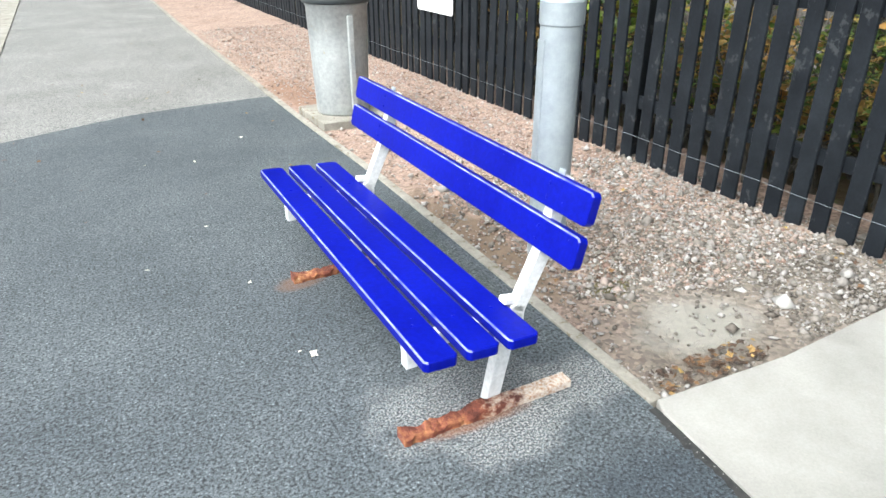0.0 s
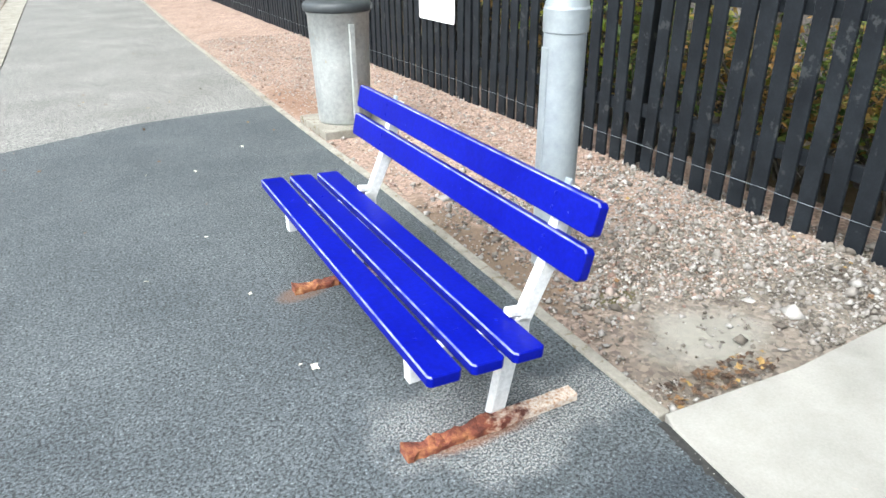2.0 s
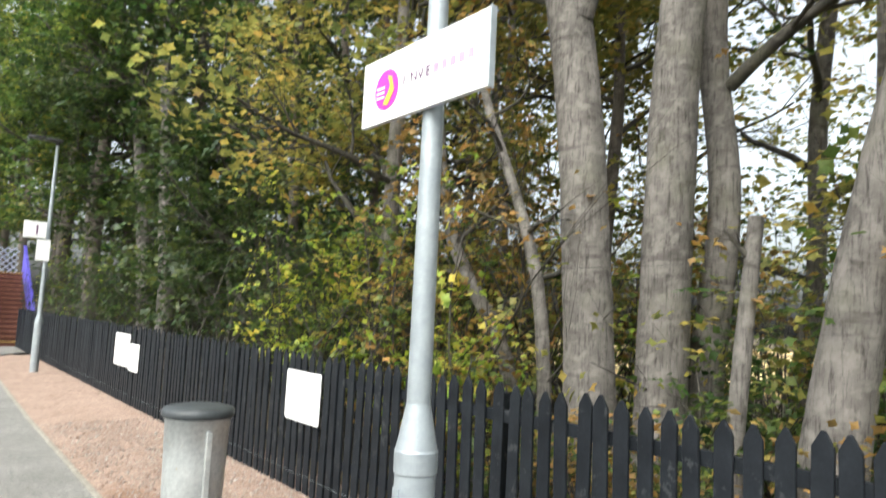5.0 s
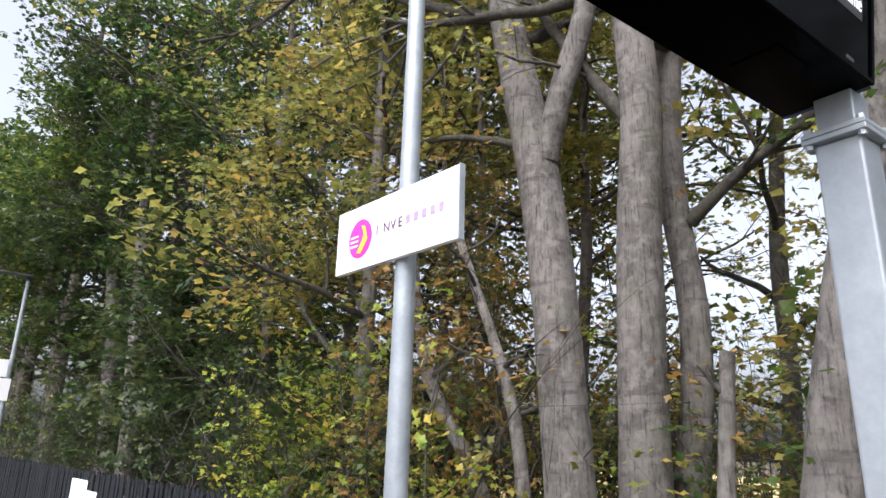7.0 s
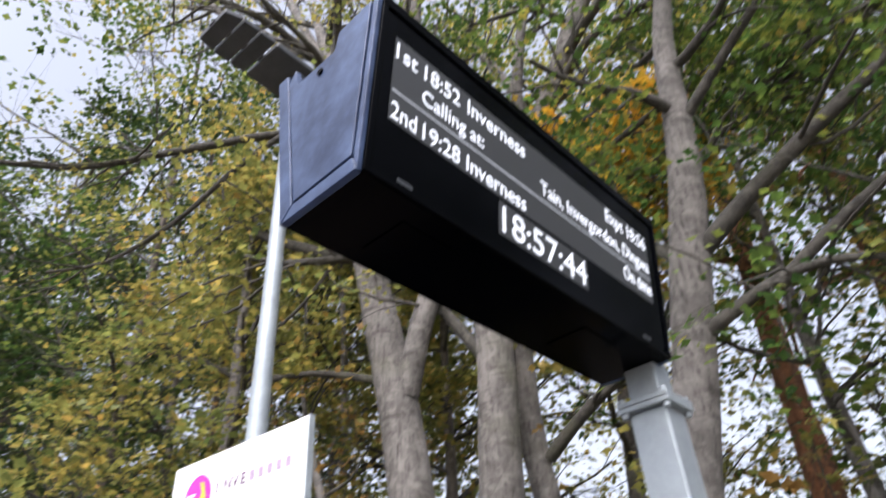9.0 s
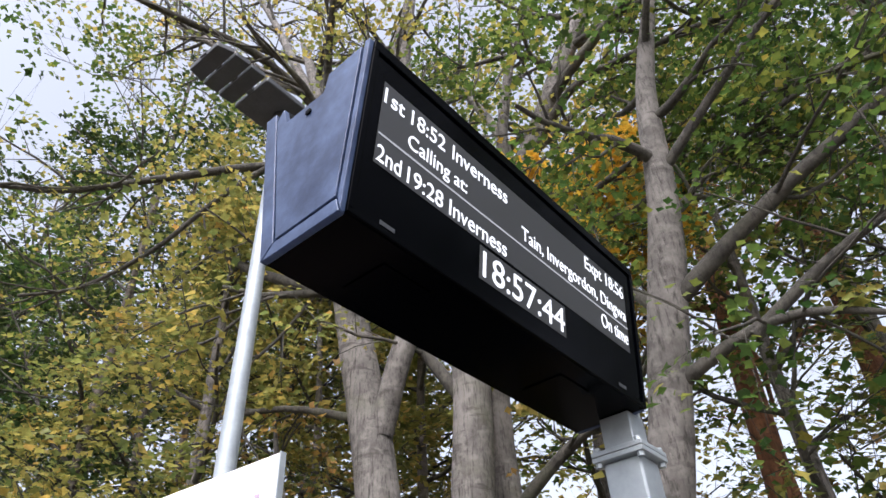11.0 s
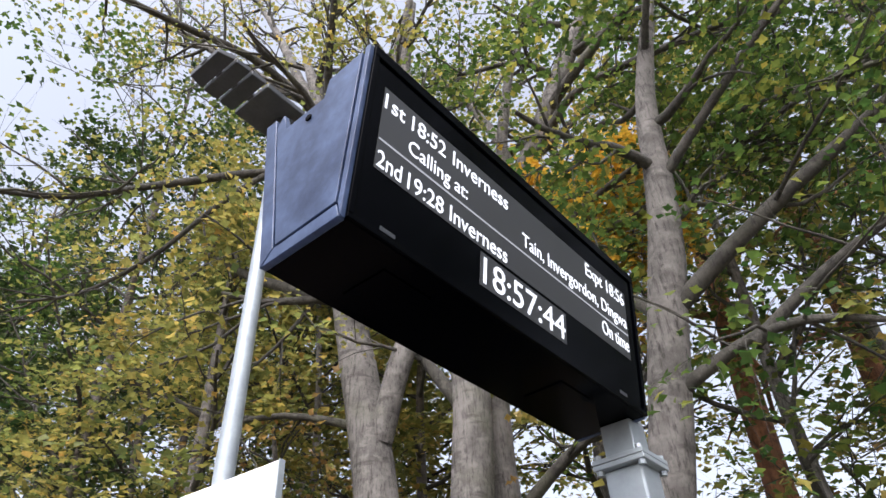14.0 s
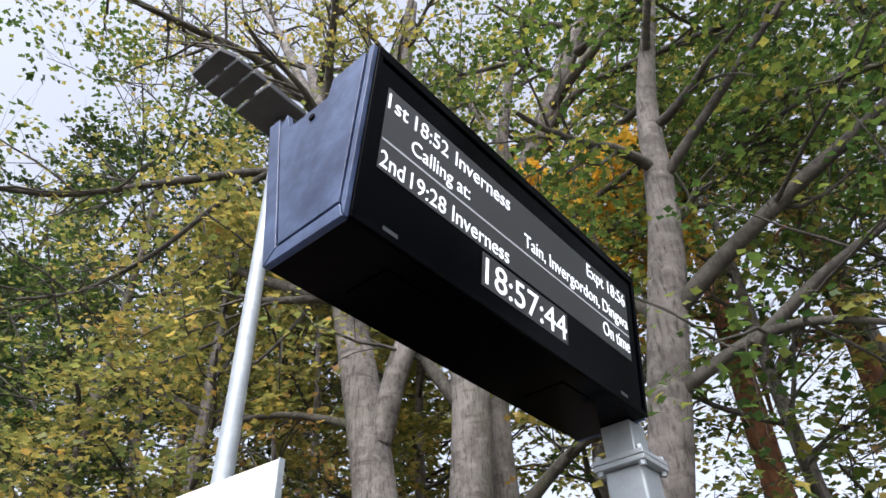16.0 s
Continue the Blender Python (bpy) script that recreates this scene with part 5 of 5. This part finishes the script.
    rows = [
        (4.0, 19.3, 17, LEAF_SHADED, BARK, 3.2), (4.8, 18.0, 18, LEAF_SHADED, DARK_BARK, 3.4), (5.8, 11.5, 17, LEAF_SHADED, DARK_BARK, 4.4), (4.6, 8.6, 11.5, LEAF_OLIVE, DARK_BARK, 4.2),
        (5.4, 5.6, 11, LEAF_OLIVE, BARK, 2.9), (6.6, 9.5, 18, LEAF_SHADED, DARK_BARK, 3.4), (6.4, 15.0, 19, LEAF_SHADED, DARK_BARK, 3.6), (7.5, 21.0, 19, LEAF_GREEN, DARK_BARK, 3.8),
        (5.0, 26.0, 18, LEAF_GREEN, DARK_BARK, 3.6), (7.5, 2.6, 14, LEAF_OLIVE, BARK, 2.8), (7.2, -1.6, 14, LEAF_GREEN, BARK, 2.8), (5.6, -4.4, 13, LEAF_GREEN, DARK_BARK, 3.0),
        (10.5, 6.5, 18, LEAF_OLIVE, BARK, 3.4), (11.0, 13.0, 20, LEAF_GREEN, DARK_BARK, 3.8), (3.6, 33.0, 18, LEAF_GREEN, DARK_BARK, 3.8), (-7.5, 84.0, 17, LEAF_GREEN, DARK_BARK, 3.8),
        (-12.5, 72.0, 16, LEAF_OLIVE, BARK, 3.6), (-17.0, 60.0, 15, LEAF_GREEN, DARK_BARK, 3.6), (3.4, 24.0, 11, LEAF_GREEN, BARK, 2.6), (5.2, 14.5, 11, LEAF_SHADED, DARK_BARK, 2.6), (5.3, 0.9, 8.5, LEAF_GOLD, BARK, 1.3),
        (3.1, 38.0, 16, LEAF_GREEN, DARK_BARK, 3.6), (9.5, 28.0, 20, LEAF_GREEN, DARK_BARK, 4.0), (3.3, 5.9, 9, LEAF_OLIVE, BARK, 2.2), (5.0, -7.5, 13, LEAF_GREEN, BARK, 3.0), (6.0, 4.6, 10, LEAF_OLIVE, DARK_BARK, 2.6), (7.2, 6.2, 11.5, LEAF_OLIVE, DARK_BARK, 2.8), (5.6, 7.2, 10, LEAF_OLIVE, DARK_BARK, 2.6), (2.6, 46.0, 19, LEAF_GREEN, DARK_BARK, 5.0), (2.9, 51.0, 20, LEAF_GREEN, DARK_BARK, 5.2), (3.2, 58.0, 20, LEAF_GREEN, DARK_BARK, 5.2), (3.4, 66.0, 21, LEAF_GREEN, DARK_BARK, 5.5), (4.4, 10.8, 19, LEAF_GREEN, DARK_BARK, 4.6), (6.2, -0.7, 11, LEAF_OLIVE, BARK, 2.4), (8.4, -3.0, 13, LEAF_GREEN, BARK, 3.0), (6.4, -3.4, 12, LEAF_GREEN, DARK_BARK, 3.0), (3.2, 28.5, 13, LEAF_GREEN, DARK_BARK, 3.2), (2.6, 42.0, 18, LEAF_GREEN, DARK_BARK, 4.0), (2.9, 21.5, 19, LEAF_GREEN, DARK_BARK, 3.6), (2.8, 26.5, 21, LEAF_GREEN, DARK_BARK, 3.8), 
    ]
    for k, (x, y, h, lf, bark, ln) in enumerate(rows):
        a, b = rng.uniform(-0.06, 0.06), rng.uniform(-0.06, 0.06)
        tr = [(x + a * z + rng.uniform(-0.12, 0.12), y + b * z + rng.uniform(-0.12, 0.12), z - 0.3) for z in (0, 0.1 * h, 0.2 * h, 0.35 * h, 0.5 * h, 0.7 * h, h)]
        r = rng.uniform(0.14, 0.22) if y > 14 else rng.uniform(0.07, 0.12)
        tree("tree", tr, [r * 1.15, r, r * 0.95, r * 0.8, r * 0.65, r * 0.5, 0.03], [], lf, bark,
             {"green_leaves": "leafy green tree in the woodland behind", "shade_darkened_green_leaves": "dense dark green tree in the woodland", "yellowing_leaves": "tree with yellow-olive autumn leaves in the woodland", "golden_leaves": "slender tree with golden orange autumn leaves"}[lf.name],
             100 + k, n_limbs=24 if lf is LEAF_SHADED else 16, limb_from=0.76 if lf is LEAF_GOLD else 0.45 if (5 < x < 8 and 4 < y < 8) else 0.1 if (lf is LEAF_SHADED and x > 5.1) else 0.3 if (x < 5 and 6 < y < 11.5) else 0.2 if (x < 5 and y < 20) else 0.3 if (x < 5 and y < 45) else 0.13, limb_len=ln, leaf=0.08 + 0.0042 * math.hypot(x, y), per_tip=11 if y >= 11.5 else 6 if y < 4 else 9, cloud=0.17 + 0.002 * math.hypot(x, y), lean_to=(-0.3, -0.1, 0) if (x < 5 and 6 < y < 20) else (-0.7, 0, 0) if 44 < y < 70 and x > 0 else None)
    for x, y in ((7.6, 0.1), (7.9, -1.4), (9.0, -4.4)):
        tr = [(x, y, -0.4), (x + 0.1, y - 0.05, 4), (x + 0.15, y - 0.2, 8), (x, y - 0.3, 13)]
        tree("pine_tree", tr, [0.22, 0.19, 0.15, 0.05], [], LEAF_GREEN, PINE_BARK, "pine with reddish-orange bark behind the leaves", 300 + int(10 * x), n_limbs=8, limb_from=0.5, limb_len=2.4, leaf=0.08, per_tip=8)


woods()


def shrub(x, y, h, lf, label, seed, leaf=0.085, per_tip=5):
    """Stems fanning from one root, with leaves towards their ends."""
    rng = np.random.default_rng(seed)
    root = thing("shrub", pose(x, y, -0.1), label, "shrub", "undergrowth behind the fence")
    soup, tips = Soup(), []
    for i in range(int(rng.integers(7, 12))):
        a = rng.uniform(0, 6.28)
        d = np.array([math.cos(a) * 0.4, math.sin(a) * 0.4, 1.0])
        grow(soup, tips, rng, np.array([rng.uniform(-0.3, 0.3), rng.uniform(-0.3, 0.3), 0]), d, h * rng.uniform(0.6, 1.05), 0.018, 2, 0.6, -0.3, (5, 9))
    for v in soup.v:
        v[:, 0] = np.where((v[:, 0] + x < 2.02) & (y < 40), 4.04 - 2 * x - v[:, 0], v[:, 0])
    mesh_object("stem", soup.mesh("stem"), LIMB_BARK, root)
    tips = np.array(tips)
    tips = tips[tips[:, 2] > 0.35 * h]
    c, up, fwd = spray(tips, per_tip, 0.11 if y < 40 else 0.8, rng, 0.4)
    c[:, 0] = np.where((c[:, 0] + x < 2.08) & (y < 40), 4.16 - 2 * x - c[:, 0], c[:, 0])
    # the stout stems between the shrubs stand clear
    keep = ~((c[:, 1] + y < 3.0) & (c[:, 0] + x < 3.9) & (y > 2.5))
    ls = Soup()
    ls.leaves(leaf_quads(c[keep], leaf, rng, up[keep], fwd[keep]))
    mesh_object("foliage", ls.mesh("foliage", False), lf, root)


def undergrowth():
    rng = random.Random(17)
    y = -2.5
    while y < 31:
        for x in (2.75, 3.7, 5.4):
            xx, yy = x + rng.uniform(-0.25, 0.4), y + rng.uniform(-0.4, 0.4)
            if (y < 3.3 and x < 3.0) or (y < 2.8 and x < 4.0) or (9.5 < y < 16 and x < 3.0):
                continue
            # past y = 8 mostly the green with crown shade in its colour
            lf = rng.choices([LEAF_GREEN, LEAF_OLIVE, LEAF_BROWN, LEAF_LIME, LEAF_SHADED], [0.3, 0.0, 0.05, 0.05, 0.6] if y > 8 else [0.35, 0.05, 0.1, 0.4, 0.1] if y > 4.6 else [0.3, 0.1, 0.5, 0.1, 0.0])[0]
            lab = {"shade_darkened_green_leaves": "dark green shrub behind the fence, shade put into its leaf colour", "lime_leaves": "bright lime-yellow leafy shrub behind the fence", "green_leaves": "green leafy shrub behind the fence", "yellowing_leaves": "yellow-green shrub behind the fence", "russet_leaves": "shrub with russet-brown dying leaves behind the fence"}[lf.name]
            h = rng.uniform(1.6, 2.4) if y < 4 else rng.uniform(2.2, 3.6) if y < 8 else rng.uniform(2.4, 4.6)
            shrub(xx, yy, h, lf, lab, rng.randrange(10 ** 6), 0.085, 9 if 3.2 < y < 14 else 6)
        y += 1.25 if y < 12 else 1.7
    for x, y, h, lf, lab in ((2.8, 5.3, 2.9, LEAF_LIME, "bright yellow-green shrub leaning over the fence"), (2.8, 6.3, 3.0, LEAF_LIME, "bright yellow-green shrub leaning over the fence"), (2.9, 7.4, 3.4, LEAF_LIME, "bright yellow-green shrub leaning over the fence"), (2.7, 3.3, 1.75, LEAF_LIME, "small bright yellow-green shrub behind the fence"), (3.0, 3.7, 3.4, LEAF_BROWN, "tangle of thin stems with dead russet leaves"), (3.5, 4.4, 3.8, LEAF_BROWN, "tall russet-brown shrub between the trunks"), (4.2, 3.6, 4.2, LEAF_BROWN, "tall russet-brown shrub between the trunks"), (2.9, 4.6, 2.6, LEAF_OLIVE, "yellow-green shrub behind the fence"),
                            (4.2, 1.2, 2.0, LEAF_GREEN, "low green shrub among the trunks"), (3.7, 1.4, 1.7, LEAF_SHADED, "low dark green shrub among the trunks"), (4.4, 0.2, 2.4, LEAF_GREEN, "green shrub behind the leaning tree"), (3.6, -0.6, 1.9, LEAF_GREEN, "low green shrub behind the fence"),
                            (5.0, 3.0, 3.0, LEAF_OLIVE, "yellow-green shrub among the trunks"), (5.6, 1.6, 3.4, LEAF_OLIVE, "yellow-green shrub among the trunks"), (6.0, 0.4, 3.2, LEAF_GREEN, "green thicket beyond the trunks"), (5.6, 2.6, 3.0, LEAF_BROWN, "russet-brown thicket beyond the trunks")):
        shrub(x, y, h, lf, lab, rng.randrange(10 ** 6), 0.085, 8)
    for k in range(26):
        x, y = rng.uniform(4.2, 7.5), rng.uniform(8.0, 25.0)
        shrub(x, y, rng.uniform(3.0, 5.5), LEAF_SHADED if k % 3 else LEAF_GREEN, "dense dark green thicket in the woodland" if k % 3 else "dense green thicket in the woodland", rng.randrange(10 ** 6), 0.16, 11)
    y = -2.6
    while y < 3.3:
        lf = rng.choices([LEAF_GREEN, LEAF_BROWN, LEAF_OLIVE], [0.45, 0.4, 0.15])[0]
        lab = {"green_leaves": "low dark green brush against the back of the fence", "yellowing_leaves": "low yellowing brush against the back of the fence", "russet_leaves": "low brush of dead russet leaves behind the fence"}[lf.name]
        shrub(2.45 + rng.uniform(-0.12, 0.25), y, rng.uniform(0.95, 1.3), lf, lab, rng.randrange(10 ** 6), 0.06, 9)
        y += 0.42
    for x in (-20, -15, -11, -8, -5, -2, 1, 4, 7):
        shrub(x, 192 + rng.uniform(-6, 6), rng.uniform(9, 13), rng.choice([LEAF_LIME, LEAF_LIME, LEAF_OLIVE]), "bright green bushes far along the railway", rng.randrange(10 ** 6), 0.9, 16)
    y = -7.0
    while y < 14:
        for x in (6.6, 9.0, 12.5):
            if 0.36 * x - 1.1 < y < 0.49 * x - 0.2:
                continue
            lf = rng.choices([LEAF_GREEN, LEAF_OLIVE, LEAF_BROWN], [0.3, 0.35, 0.35])[0]
            lab = {"green_leaves": "green thicket deep in the woodland", "yellowing_leaves": "yellow-green thicket deep in the woodland", "russet_leaves": "russet-brown thicket deep in the woodland"}[lf.name]
            shrub(x + rng.uniform(-0.8, 0.8), y + rng.uniform(-0.8, 0.8), rng.uniform(2.6, 4.2) if x < 7 else rng.uniform(3.4, 6.5), lf, lab, rng.randrange(10 ** 6), 0.13, 6)
        y += 1.9


undergrowth()


# ---- fallen leaves ----
def fallen_leaves():
    rng = np.random.default_rng(5)
    spots = [(-1.26, 3.55), (-0.95, 3.45), (-0.52, 3.9), (-1.1, 2.3), (-1.45, 1.9), (-1.05, 1.55), (-0.98, 0.85), (-1.02, 0.9), (0.62, -0.55), (0.35, -0.72), (0.8, -0.35), (0.08, -0.02), (-1.9, 4.0), (-0.3, 4.6), (-1.0, 5.6), (-0.4, 6.2), (-1.5, 6.5)]
    spots += [(rng.uniform(0.06, 0.6), rng.uniform(0.0, 0.13)) for _ in range(120)] + [(rng.uniform(0.1, 1.7), rng.uniform(0.1, 2.2)) for _ in range(26)] + [(rng.uniform(1.5, 1.75), rng.uniform(0.2, 3)) for _ in range(26)]
    spots += [(rng.uniform(-2.2, -0.15), rng.uniform(2.2, 9.0)) for _ in range(26)]
    for k, (x, y) in enumerate(spots):
        q = leaf_quads(np.zeros((1, 3)), 0.032 if k < 17 else 0.03, rng)[0]
        q[:, 2] *= 0.7
        q[:, 2] -= q[:, 2].min()
        me = bpy.data.meshes.new("fallen_leaf")
        me.from_pydata([tuple(v) for v in q], [], [(0, 1, 2, 3), (0, 3, 4, 5)])
        pale = k < 8
        ob = mesh_object("fallen_leaf", me, PALE_LEAF if pale else DRY_LEAF)
        z = 0.001 if x < 0 else (0.019 if y < -0.02 else 0.0)
        ob.matrix_basis = pose(x, y, z)
        tagged(ob, "pale dry leaf lying on the asphalt" if pale else "small brown fallen leaf on the ground", "leaf", "fallen leaves")


fallen_leaves()


# ---- fence: each picket a piece of its own ----
def fence():
    root = thing("fence", pose(0, 0, 0), "black stained picket fence with pointed tops", "fence")
    Y0, Y1 = -2.97, 27.0
    rng = random.Random(2)
    meshes = []
    for k in range(6):
        w, h = 0.049 + rng.uniform(-0.002, 0.003), 1.395 + rng.uniform(-0.012, 0.012)
        bm = prism([(-w, 0), (w, 0), (w, h - 0.075), (0.008, h), (-0.008, h), (-w, h - 0.075)], -0.011, 0.011, "x")
        bmesh.ops.bevel(bm, geom=list(bm.edges), offset=0.003, segments=1, affect="EDGES")
        ob = part("picket", bm, BLACK_TIMBER)
        meshes.append(ob.data)
        bpy.data.objects.remove(ob)
    y, k = Y0, 0
    while y < Y1:
        ob = new("picket", meshes[rng.randrange(6)])
        ob.parent = root
        ob.matrix_basis = pose(1.79 + rng.uniform(-0.003, 0.003), y + rng.uniform(-0.006, 0.006), -0.02 + rng.uniform(-0.01, 0.008), rng.uniform(-1.1, 1.1), rng.uniform(-0.6, 0.6), rng.uniform(-2.5, 2.5))
        y += 0.15
    y = 33.5
    while y < 80:
        ob = new("picket", meshes[rng.randrange(6)])
        ob.parent = root
        ob.matrix_basis = pose(1.12 + 0.012 * (y - 33), y, -0.02)
        y += 0.31 if y < 50 else 0.62
    for z in (0.34, 1.10):
        part("rail", boxed((1.803, Y0, z), (1.845, Y1, z + 0.085), 0.004), BLACK_TIMBER, root)
    y = Y0 + 0.3
    while y < Y1:
        part("post", boxed((1.847, y, -0.2), (1.93, y + 0.085, 1.3), 0.005), BLACK_TIMBER, root)
        y += 2.4
    s = Soup()
    t = np.linspace(Y0, Y1, 120)
    s.tube(np.stack([np.full(120, 1.7755), t, 0.155 + 0.004 * np.sin(t * 7)], 1), np.full(120, 0.0012), 5)
    mesh_object("wire", s.mesh("wire"), GALV, root, "thin grey wire stapled along the pickets")


fence()
